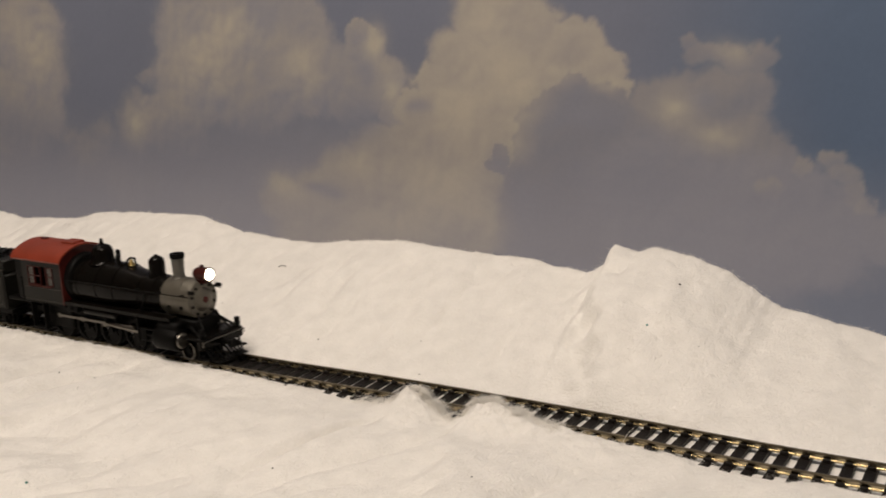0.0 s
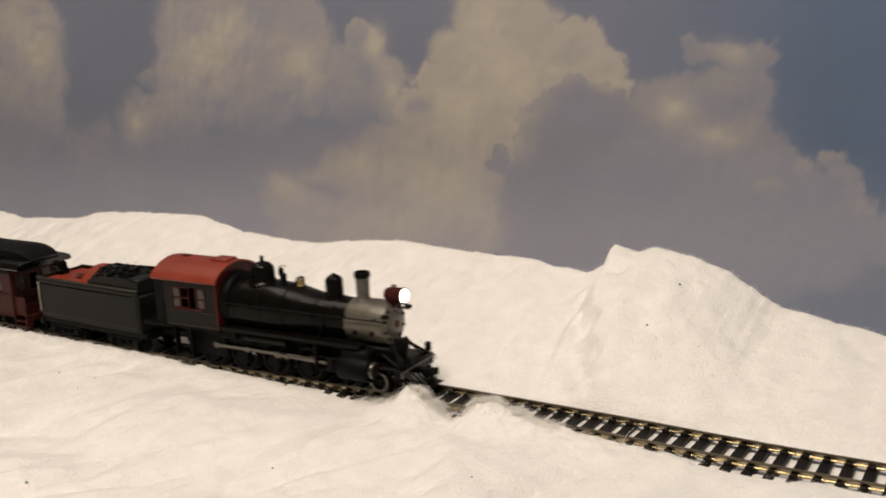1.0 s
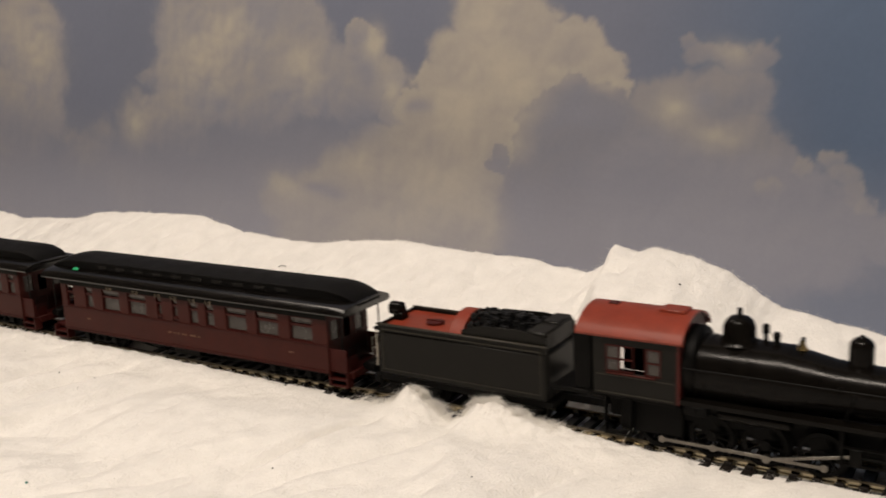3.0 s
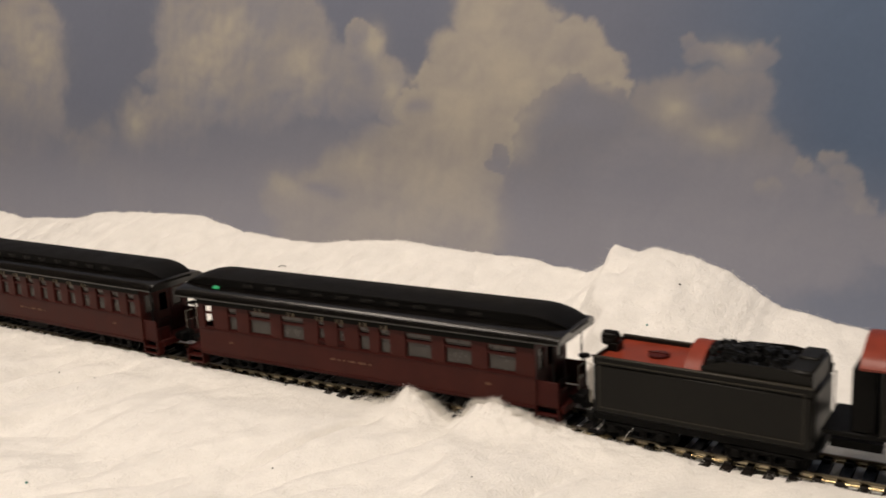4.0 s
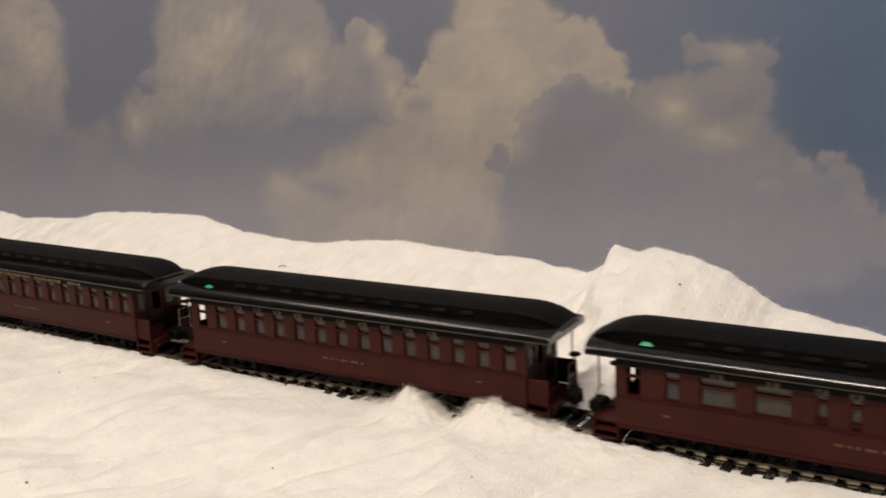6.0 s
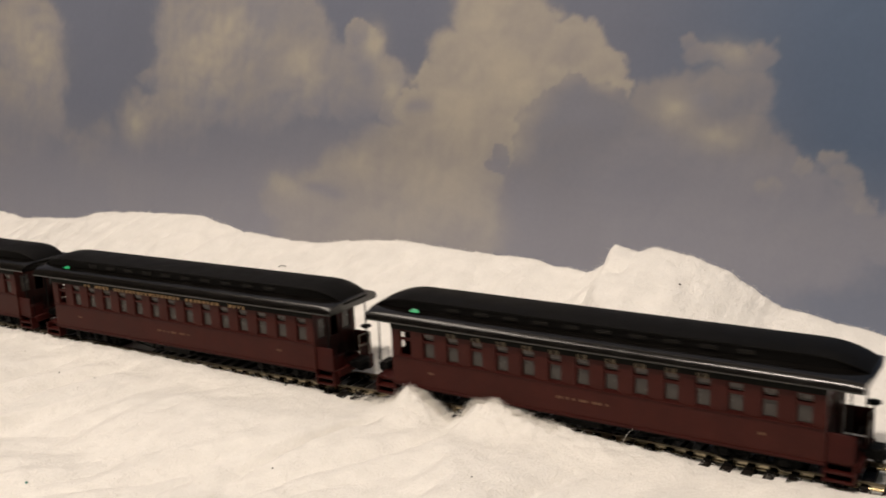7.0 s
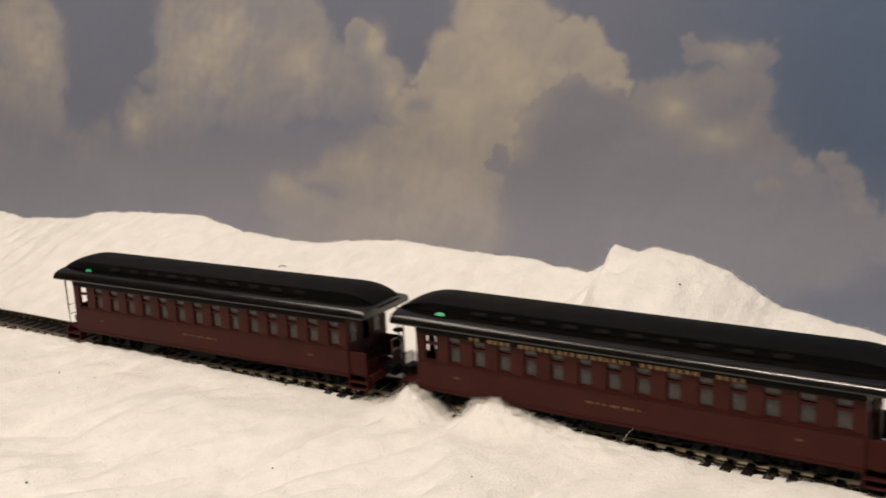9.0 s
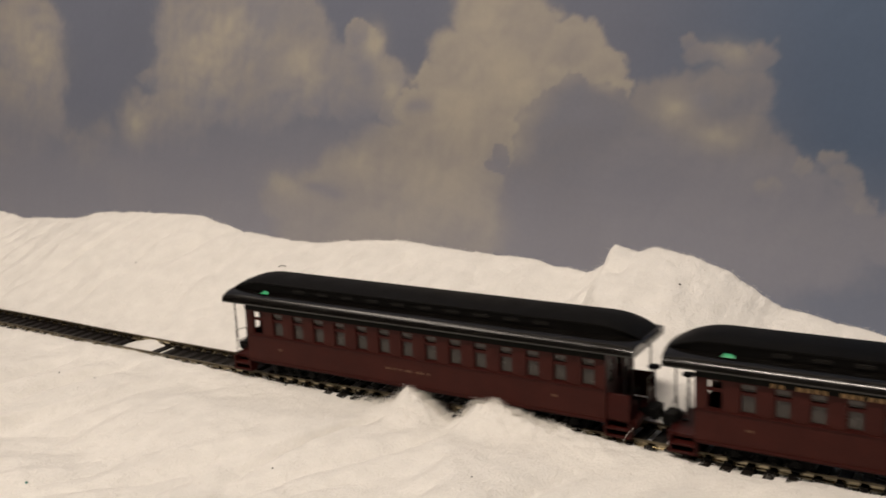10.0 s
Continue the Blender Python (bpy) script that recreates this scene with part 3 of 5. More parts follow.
for k in range(-300, 190):
    x = first + k * TIE_STEP
    if (-2.38 < x <= -1.3) or (0.3 <= x < 1.18):
        rest.box(x - 0.0020, x + 0.0020, line_y(x) - 0.015, line_y(x) + 0.015, -0.0046, -0.0026)
tagged(part("far_ties", rest, TIE, track), "dark plastic ties along the rest of the line", kind="stuff")


# ---- shared running gear ----
def wheel_geo(r, y=0.0082, flange=0.0007, axle=0.0011):
    """A pair of disc wheels on their axle along y, turned about its own origin."""
    g = Geo()
    for s in (-1, 1):
        g.lathe((0, s * (y - 0.0006), 0), (0, s, 0), [(0, r * 0.3), (0, r + flange), (0.0006, r + flange), (0.0009, r), (0.0026, r * 0.98),
                                                      (0.0026, r * 0.80), (0.0016, r * 0.74), (0.0012, r * 0.4), (0.0024, r * 0.3), (0.0024, 0.0)], 24)
    return g.tube((0, -y, 0), (0, y, 0), axle, 8)


SMALL_R, DRIVER_R = 0.0048, 0.0082
small_wheels = mesh_of("wheelset", wheel_geo(SMALL_R), SOOT)


def ring_geo(s, section, n=28):
    """A hoop round the axle on side s; section: (distance from the middle, radius)."""
    return Geo().rings([[(q * math.cos(2 * math.pi * j / n), s * d, q * math.sin(2 * math.pi * j / n)) for j in range(n)] for d, q in section + section[:1]], caps=False)


TYRE = [(0.0076, DRIVER_R + 0.0007), (0.0082, DRIVER_R + 0.0007), (0.0085, DRIVER_R), (0.0104, DRIVER_R * 0.985), (0.0104, DRIVER_R * 0.80), (0.0084, DRIVER_R * 0.80), (0.0076, DRIVER_R * 0.84)]
axle_mesh = mesh_of("driver_axle", Geo().tube((0, -0.0082, 0), (0, 0.0082, 0), 0.0011, 8), SOOT)
driver_tyres = {s: mesh_of("tyre", ring_geo(s, TYRE), SOOT) for s in (-1, 1)}
driver_hubs = {s: mesh_of("hub", Geo().lathe((0, s * 0.0082, 0), (0, s, 0), [(0, DRIVER_R * 0.26), (0.0026, DRIVER_R * 0.24)], 14), SOOT) for s in (-1, 1)}
driver_weights = {s: mesh_of("counterweight", Geo().box(-DRIVER_R * 0.75, -DRIVER_R * 0.15, s * 0.0096 - 0.0004, s * 0.0096 + 0.0004, -DRIVER_R * 0.45, DRIVER_R * 0.45), SOOT) for s in (-1, 1)}
spoke_mesh = mesh_of("spoke", Geo().tube((DRIVER_R * 0.2, 0, 0), (DRIVER_R * 0.84, 0, 0), DRIVER_R * 0.055, 5), SOOT)
small_tyres = {s: mesh_of("tyre", ring_geo(s, [(0.0102, SMALL_R * 0.97), (0.01032, SMALL_R * 0.96), (0.01032, SMALL_R * 0.80), (0.0102, SMALL_R * 0.79)], 24), STEEL) for s in (-1, 1)}


def driver(parent, x):
    """A driving axle with its two spoked wheels."""
    ax = part("driver_axle", axle_mesh, None, parent, at=(x, 0, DRIVER_R))
    for s in (-1, 1):
        part("tyre", driver_tyres[s], None, ax)
        part("hub", driver_hubs[s], None, ax)
        part("counterweight", driver_weights[s], None, ax)
        for j in range(13):
            part("spoke", spoke_mesh, None, ax, at=(0, s * 0.0092, 0)).rotation_euler = (0, 2 * math.pi * j / 13, 0)
    return ax


def truck(parent, x, base=0.0105):
    """A four-wheeled truck: side frames with journal boxes, bolster, two wheelsets."""
    g = Geo()
    for s in (-1, 1):
        y = s * 0.0118
        g.box(x - base - 0.0035, x + base + 0.0035, y - 0.0008, y + 0.0008, 0.0058, 0.0072, 0.0003)
        g.box(x - base * 0.6, x + base * 0.6, y - 0.0007, y + 0.0007, 0.0022, 0.0032, 0.0003)
        for d in (-1, 1):
            g.box(x + d * base - 0.0017, x + d * base + 0.0017, y - 0.0012 + s * 0.0005, y + 0.0012 + s * 0.0005, 0.0032, 0.0062, 0.0003)
            g.tube((x + d * base * 0.6, y, 0.0027), (x + d * base, y, 0.0062), 0.0005, 6)
            g.lathe((x + d * 0.0028, y, 0.0030), (0, 0, 1), [(0, 0.0011), (0.0008, 0.0014), (0.0016, 0.0011), (0.0024, 0.0014), (0.0032, 0.0011)], 8)
    g.box(x - 0.002, x + 0.002, -0.0118, 0.0118, 0.0048, 0.0066, 0.0003)
    tr = part("truck", g, SOOT, parent)
    for d in (-1, 1):
        w = part("wheelset", small_wheels, None, tr, at=(x + d * base, 0, SMALL_R))
    return tr


def coupler_geo(x, d, z=0.0078):
    g = Geo().box(min(x, x + d * 0.006), max(x, x + d * 0.006), -0.0012, 0.0012, z - 0.0012, z + 0.0012, 0.0003)
    g.box(min(x + d * 0.0055, x + d * 0.009), max(x + d * 0.0055, x + d * 0.009), -0.0026, 0.0014, z - 0.0018, z + 0.0018, 0.0005)
    return g.box(min(x + d * 0.008, x + d * 0.0098), max(x + d * 0.008, x + d * 0.0098), 0.0008, 0.0026, z - 0.0016, z + 0.0016, 0.0004)


# ---- passenger cars ----
BODY, ROOF_END, HALF = 0.0882, 0.0996, 0.0152
SILL, BELT, HEAD, EAVE = 0.0077, 0.0206, 0.0318, 0.0344


def roof_geo():
    """Rounded lower deck with a raised clerestory that bows down at both ends."""
    low = [(0.0166, 0.0347), (0.0176, 0.0350), (0.0179, 0.0357), (0.0176, 0.0367), (0.0168, 0.0378), (0.0154, 0.0387), (0.0132, 0.0394), (0.0106, 0.0399), (0.0050, 0.0404), (0.0, 0.0405)]
    top = [(0.0098, 0.0385), (0.0100, 0.0433), (0.0108, 0.0436), (0.0107, 0.0441), (0.0094, 0.0446), (0.0070, 0.0453), (0.0038, 0.0458), (0.0, 0.0459)]
    out = []
    for prof, length in ((low, 0.010), (top, 0.0175)):
        xs = [-ROOF_END + length * q for q in (0, 0.03, 0.09, 0.18, 0.30, 0.45, 0.62, 0.80, 1.0)]
        xs = xs + [-x for x in xs[::-1]]
        rings = []
        for x in xs:
            t = min(1, (ROOF_END - abs(x)) / length)
            k = math.sin(t * math.pi / 2) ** 0.6
            ring = []
            for y, z in prof:
                if prof is low:
                    zz = z if z < 0.0364 else 0.0360 + (z - 0.0360) * (0.80 + 0.20 * k)
                    ring.append((x * (1 + 0.020 * (1 - (y / 0.0179) ** 2) * (1 - t)), y, zz))
                else:
                    ring.append((x * (1 + 0.015 * (1 - t)), y * (0.80 + 0.20 * k), 0.0378 + (z - 0.0378) * (0.06 + 0.94 * k)))
            rings.append(ring + [(a, -q, c) for a, q, c in ring[-2::-1]])
        out.append(Geo().rings(rings))
    return out


def gold_bars(x0, x1, z0, z1, y, n, seed):
    """A run of unreadable gilt lettering: upright bars of uneven width."""
    r = random.Random(seed)
    g = Geo()
    w = (x1 - x0) / n
    for i in range(n):
        if r.random() < 0.12:
            continue
        a = x0 + i * w
        g.box(a, a + w * r.uniform(0.45, 0.75), min(y, y * 1.004), max(y, y * 1.004), z0, z1)
    return g


TAPE = [(-0.0795, -0.0132, 0.0398), (-0.0748, -0.0134, 0.0399), (-0.0758, -0.0124, 0.0404), (-0.0785, -0.0122, 0.0406)]


def coach(label, windows, lettering, gap_first):
    car = thing("passenger_coach", label, "passenger car", "coaches of the train")
    edges = sorted((x - w / 2, x + w / 2) for x, w, h in windows)
    for s in (-1, 1):
        us = [-BODY] + [e for pair in edges for e in pair] + [BODY]
        g = Geo().pierced(us, [SILL, BELT, HEAD, EAVE], {(i, 1) for i in range(1, len(us) - 1, 2)}, s * (HALF - 0.0011), s * HALF, lambda u, v, w: (u, w, v))
        side = part("side_wall", g, MAROON, car)
        t = Geo()
        ya, yb = sorted((s * HALF, s * (HALF + 0.00035)))
        t.box(-BODY, BODY, ya, yb, BELT - 0.0008, BELT - 0.0002)
        t.box(-BODY, BODY, ya, yb, SILL - 0.0002, SILL + 0.0009)
        part("belt_rail", t, MAROON_TRIM, side)
        ya, yb = sorted((s * HALF, s * (HALF + 0.0003)))
        part("letterboard", Geo().box(-BODY - 0.0001, BODY + 0.0001, ya, yb, HEAD + 0.0003, EAVE - 0.0002), LETTERBOARD, side, "dark green letterboard below the eave")
        if lettering == "patches":
            for x, w, h in windows[2:-3]:
                part("gilt_patch", gold_bars(x - 0.0021, x + 0.0021, HEAD - 0.0003, EAVE - 0.0009, s * (HALF + 0.00032), 5, 4), OLIVE_GILT, side, "worn gold lettering")
        elif lettering:
            part("lettering", gold_bars(lettering[0], lettering[1], HEAD + 0.0001, EAVE - 0.0010, s * (HALF + 0.00032), lettering[2], 4), GOLD, side, "unreadable gold lettering")
        part("lettering", gold_bars(-0.011, 0.011, 0.0143, 0.0153, s * (HALF + 0.00005), 16, 9), WORN_GOLD, side, "small worn gold lettering")
        for x in (-0.068, 0.068):
            part("lettering", gold_bars(x - 0.002, x + 0.002, 0.0143, 0.0153, s * (HALF + 0.00005), 4, 3), WORN_GOLD, side, "small worn gold lettering")
        for i, (x, w, h) in enumerate(windows):
            top = HEAD - 0.0004
            low = BELT + (HEAD - BELT) * (1 - h)
            f = Geo()
            ya, yb = sorted((s * (HALF - 0.0013), s * (HALF - 0.0004)))
            rim = 0.00042
            if low > BELT + 0.0002:
                f.box(x - w / 2, x + w / 2, ya, yb, BELT, low)
            f.box(x - w / 2, x - w / 2 + rim, ya, yb, low, HEAD)
            f.box(x + w / 2 - rim, x + w / 2, ya, yb, low, HEAD)
            f.box(x - w / 2 + rim, x + w / 2 - rim, ya, yb, low, low + rim)
            f.box(x - w / 2 + rim, x + w / 2 - rim, ya, yb, HEAD - rim, HEAD)
            mid = low + (HEAD - low) * 0.66
            f.box(x - w / 2 + rim, x + w / 2 - rim, ya, yb, mid - 0.0006, mid + 0.0006)
            fr = part("window", f, MAROON_TRIM, side)
            ya, yb = sorted((s * (HALF - 0.0016), s * (HALF - 0.0013)))
            lo_sill = Geo().box(x - w / 2 - 0.0003, x + w / 2 + 0.0003, *sorted((s * HALF, s * (HALF + 0.0004))), low - 0.0006, low - 0.0001)
            part("sill", lo_sill, MAROON_TRIM, side)
            if not (gap_first and i == 0):
                part("transom", Geo().box(x - w / 2 + rim, x + w / 2 - rim, *sorted((s * (HALF - 0.0012), s * (HALF - 0.0009))), HEAD - rim - 0.0016, HEAD - rim), TRANSOM_GLARE, fr, "transom pane with its reflection put into a paler tone")
                part("pane", Geo().box(x - w / 2, x + w / 2, ya, yb, low, HEAD), GREY_PANE, fr, "smoky grey pane")
    # ends with a door between two windows, open platforms with steps and rails
    for d in (-1, 1):
        cut = [-HALF + 0.0012, -0.0118, -0.0062, -0.0045, 0.0045, 0.0062, 0.0118, HALF - 0.0012]
        g = Geo().pierced(cut, [SILL, 0.0215, 0.0305, 0.0315, EAVE], {(1, 1), (5, 1), (3, 0), (3, 1), (3, 2)}, d * (BODY - 0.0011), d * BODY, lambda u, v, w: (w, u, v))
        end = part("end_wall", g, MAROON_TRIM, car)
        door = Geo().pierced([-0.0045, -0.0026, 0.0026, 0.0045], [SILL + 0.001, 0.0205, 0.0295, 0.0315], {(1, 1)}, d * (BODY - 0.0009), d * (BODY - 0.0003), lambda u, v, w: (w, u, v))
        part("door", door, MAROON, end)
        if d > 0:
            for a, b in ((-0.0118, -0.0062), (0.0062, 0.0118)):
                part("pane", Geo().box(d * BODY - 0.0009, d * BODY - 0.0006, a, b, 0.0215, 0.0305), GREY_PANE, end)
        plat = Geo().box(*sorted((d * BODY, d * 0.0985)), -0.0125, 0.0125, SILL - 0.0006, SILL + 0.0008, 0.0002)
        plat.box(*sorted((d * 0.0978, d * 0.0992)), -0.0120, 0.0120, SILL - 0.0022, SILL + 0.0012, 0.0002)
        plat = part("platform", plat, MAROON_TRIM, car)
        for s in (-1, 1):
            st = Geo()
            for k, z in enumerate((0.0018, 0.0048)):
                st.box(*sorted((d * 0.0885, d * 0.0975)), *sorted((s * (0.0108 - 0.0004 * k), s * 0.0150)), z, z + 0.0008, 0.0001)
            for x in (0.0880, 0.0975):
                st.box(d * x - 0.0004, d * x + 0.0004, *sorted((s * 0.0108, s * 0.0150)), 0.0018, SILL + 0.0006)
            part("step", st, MAROON_TRIM, plat)
            if d > 0:
                part("dash_panel", Geo().box(*sorted((d * (BODY + 0.0002), d * 0.0975)), *sorted((s * 0.0136, s * 0.0144)), SILL + 0.0008, 0.0190, 0.0002), MAROON_TRIM, plat, "maroon panel at the platform's side")
                part("end_panel", Geo().box(*sorted((d * 0.0968, d * 0.0974)), *sorted((s * 0.0060, s * 0.0136)), SILL + 0.0008, 0.0150, 0.0002), MAROON_TRIM, plat, "dark maroon panel under the end railing")
            part("step_well", Geo().box(*sorted((d * 0.0885, d * 0.0972)), *sorted((s * 0.0100, s * 0.0110)), 0.0018, SILL, 0.0001), SOOT, plat)
            rl = Geo().pipe([(d * 0.0978, s * 0.0050, SILL), (d * 0.0978, s * 0.0050, 0.0195), (d * 0.0978, s * 0.0122, 0.0195), (d * 0.0978, s * 0.0122, SILL)], 0.00017)
            rl.tube((d * 0.0978, s * 0.0050, 0.0145), (d * 0.0978, s * 0.0122, 0.0145), 0.00018)
            part("railing", rl, WIRE if s > 0 else SOOT, plat, "pale wire platform railing" if s > 0 else "dark wire platform railing")
            part("roof_post", Geo().tube((d * 0.0955, s * 0.0140, 0.0165), (d * 0.0955, s * 0.0140, 0.0342), 0.00035), SOOT, plat)
        bw = Geo().tube((d * 0.0985, 0.0098, SILL), (d * 0.0985, 0.0098, 0.0225), 0.0004)
        bw.lathe((d * 0.0985, 0.0098, 0.0222), (0, 0, 1), [(0, 0.0016), (0.0006, 0.0026), (0.0012, 0.0024), (0.0016, 0.0010)], 12)
        part("brake_stand", bw, SOOT, plat, "black hand brake stand")
        gate = Geo().box(*sorted((d * 0.0985, d * 0.1005)), -0.0045, 0.0045, SILL + 0.0008, SILL + 0.0026, 0.0003)
        gate.box(*sorted((d * 0.0990, d * 0.1045)), -0.0042, 0.0042, SILL - 0.0002, SILL + 0.0036, 0.0006)
        part("buffer_plate", gate, SOOT, plat)
        part("coupler", coupler_geo(d * 0.0955, d), SOOT, car)
        truck(car, d * 0.0640)
    low_deck, top_deck = roof_geo()
    roof = part("roof", low_deck, ROOF, car, "glossy black lower roof with rounded eaves")
    part("clerestory", top_deck, ROOF_MATT, roof, "matt black clerestory with bowed ends")
    cw = mesh_of("clerestory_window", Geo().box(-0.0032, 0.0032, -0.0003, 0.0003, 0.0408, 0.0424, 0.0001), DARK_PANE)
    for s in (-1, 1):
        for k in range(10):
            part("clerestory_window", cw, None, roof, at=(-0.0600 + k * 0.0133, s * 0.0100, 0))
    tape = Geo().rings([[(x, y0 - 0.0003, z0) for x, y0, z0 in TAPE], [(x, y0 + 0.0001, z0 + 0.0004) for x, y0, z0 in TAPE]])
    part("tape_flag", tape, GREEN, roof, "scrap of green foil tape")
    und = Geo().box(-BODY, BODY, -0.0140, 0.0140, SILL - 0.0014, SILL, 0.0002)
    und.box(-0.085, 0.085, -0.0030, 0.0030, 0.0052, 0.0072, 0.0003)
    frame_ = part("underframe", und, SOOT, car)
    for s in (-1, 1):
        tr = Geo().pipe([(-0.052, s * 0.0105, 0.0068), (-0.020, s * 0.0105, 0.0030), (0.020, s * 0.0105, 0.0030), (0.052, s * 0.0105, 0.0068)], 0.0004)
        for x in (-0.020, 0.020):
            tr.tube((x, s * 0.0105, 0.0030), (x, s * 0.0105, 0.0075), 0.0005)
        part("truss_rod", tr, SOOT, frame_)
    part("battery_box", Geo().box(-0.012, 0.006, -0.0118, -0.0060, 0.0028, 0.0072, 0.0004), SOOT, frame_)
    part("battery_box", Geo().box(-0.004, 0.012, 0.0060, 0.0118, 0.0028, 0.0072, 0.0004), SOOT, frame_)
    part("air_tank", Geo().lathe((0.020, -0.0075, 0.0052), (1, 0, 0), [(0, 0.0008), (0.001, 0.0022), (0.015, 0.0022), (0.016, 0.0008)], 14), SOOT, frame_)
    part("floor_board", Geo().box(-BODY + 0.0012, BODY - 0.0012, -HALF + 0.0012, HALF - 0.0012, SILL + 0.0002, SILL + 0.0010), SOOT, car)
    return car


ROW = [(-0.0812 + k * 0.0116, 0.0058, 1.0) for k in range(15)]
MIXED = [(-0.0815, 0.0056, 1.0), (-0.0668, 0.0056, 1.0), (-0.0504, 0.0128, 1.0), (-0.0314, 0.0128, 1.0), (-0.0154, 0.0036, 0.8), (-0.0047, 0.0036, 0.8),
         (0.0076, 0.0056, 1.0), (0.0182, 0.0056, 1.0), (0.0349, 0.0128, 1.0), (0.0538, 0.0128, 1.0), (0.0736, 0.0128, 1.0)]
parlor = coach("maroon wooden parlor coach with wide and narrow windows behind the tender", MIXED, "patches", True)
day_coach = coach("maroon wooden day coach with fifteen windows and gilt patches", ROW, "patches", True)
lettered = coach("maroon wooden day coach with fifteen windows and long gold lettering", ROW, (-0.062, 0.050, 40), True)
last_coach = coach("maroon wooden day coach with plain dark letterboard, last of the train", ROW, None, True)
coaches = [(parlor, -0.6784), (day_coach, -0.8940), (lettered, -1.1105), (last_coach, -1.3222)]


# ---- tender ----
def build_tender():
    td = thing("tender", "dark green locomotive tender with red deck and coal load", "tender")
    g = Geo()
    L, W, z0, z1 = 0.0400, 0.0146, 0.0105, 0.0330
    g.box(-L, L, -W, W, z0, 0.0305, 0.0012)
    body = part("tank", g, TENDER, td)
    for s in (-1, 1):
        part("coping", Geo().box(-L, L, *sorted((s * (W - 0.0010), s * (W - 0.0002))), 0.0300, z1, 0.0002), TENDER, body)
    part("coping", Geo().box(-L + 0.0002, -L + 0.0010, -W + 0.0010, W - 0.0010, 0.0300, z1), TENDER, body)
    for s in (-1, 1):
        y0, y1 = sorted((s * (W - 0.0001), s * (W + 0.00025)))
        for nm, q in (("upper", (-0.0370, 0.0370, 0.0308, 0.0312)), ("lower", (-0.0370, 0.0370, 0.0132, 0.0136)),
                      ("end", (-0.0374, -0.0370, 0.0132, 0.0312)), ("end", (0.0370, 0.0374, 0.0132, 0.0312))):
            part("lining", Geo().box(q[0], q[1], y0, y1, q[2], q[3]), LINING, body, "thin olive lining stripe")
        rim = Geo().box(-L - 0.0002, L + 0.0002, *sorted((s * (W - 0.0010), s * (W + 0.0004))), z1 - 0.0002, z1 + 0.0005, 0.0002)
        part("rim", rim, LINING, body)
        part("grab_iron", Geo().pipe([(-L - 0.0012, s * 0.0135, 0.014), (-L - 0.0012, s * 0.0135, 0.030)], 0.0003), WIRE, td)
        part("grab_iron", Geo().pipe([(L + 0.0008, s * 0.0142, 0.013), (L + 0.0008, s * 0.0142, 0.031)], 0.0003), SOOT, td)
    part("deck", Geo().box(-L + 0.0008, -0.004, -W + 0.0008, W - 0.0008, 0.0305, 0.0316, 0.0001), RED_ROOF, td, "oxide red water deck")
    hatch = Geo().lathe((-0.0195, 0.0, 0.0316), (0, 0, 1), [(0, 0.0040), (0.0009, 0.0040), (0.0012, 0.0032), (0.0013, 0.0)], 18)
    hatch.box(-0.0235, -0.0155, -0.0006, 0.0006, 0.0326, 0.0332)
    part("water_hatch", hatch, RED_DARK, td)
    # the curved coal board and bunker sides
    arc = [(-W + 0.001 + (2 * W - 0.002) * i / 16, 0.0330 + 0.0072 * math.sin(math.pi * i / 16) ** 0.75) for i in range(17)]
    ring = [(y, z) for y, z in arc] + [(W - 0.001, 0.0305), (-W + 0.001, 0.0305)]
    part("coal_board", Geo().rings([[(-0.0050, y, z) for y, z in ring], [(0.0012, y, z) for y, z in ring]]), RED_ROOF, td, "arched red coal board")
    for s in (-1, 1):
        pts = [(0.0012, 0.0325), (0.0012, 0.0352), (0.010, 0.0378), (0.026, 0.0384), (0.0395, 0.0366), (0.0395, 0.0325)]
        part("bunker_side", Geo().rings([[(x, s * (W - 0.0012), z) for x, z in pts], [(x, s * (W - 0.0020), z) for x, z in pts]]), TENDER, td)
    r = random.Random(5)
    heap = Geo()
    for i in range(230):
        x, y = r.uniform(0.002, 0.030), r.uniform(-0.0122, 0.0122)
        z = 0.0332 + 0.0066 * (1 - (y / 0.0145) ** 2) * (1 - max(0, (x - 0.020)) / 0.03) + r.uniform(-0.0008, 0.0004)
        q = r.uniform(0.0008, 0.0018)
        c = [Vector((r.uniform(-1, 1), r.uniform(-1, 1), r.uniform(-1, 1))).normalized() * q * r.uniform(0.7, 1.1) for _ in range(8)]
        base = [Vector(p) * q * 0.62 for p in ((-1, -1, -1), (1, -1, -1), (1, 1, -1), (-1, 1, -1), (-1, -1, 1), (1, -1, 1), (1, 1, 1), (-1, 1, 1))]
        heap.add([(x + (a + 0.35 * b).x, y + (a + 0.35 * b).y, z + (a + 0.35 * b).z) for a, b in zip(base, c)],
                 [(0, 3, 2, 1), (4, 5, 6, 7), (0, 1, 5, 4), (1, 2, 6, 5), (2, 3, 7, 6), (3, 0, 4, 7)])
    heap.box(0.0012, 0.030, -0.0126, 0.0126, 0.0300, 0.0338)
    tagged(part("coal_load", heap, COAL, td), "black lump coal load", kind="stuff")
    bulk = Geo().box(0.0300, 0.0392, -0.0128, 0.0128, 0.0305, 0.0384, 0.0008)
    bulk.box(0.0310, 0.0385, 0.0, 0.0126, 0.0378, 0.0392, 0.0006)
    part("front_locker", bulk, TENDER, td)
    lampb = Geo().box(-0.0395, -0.0350, -0.0028, 0.0028, 0.0316, 0.0350, 0.0003)
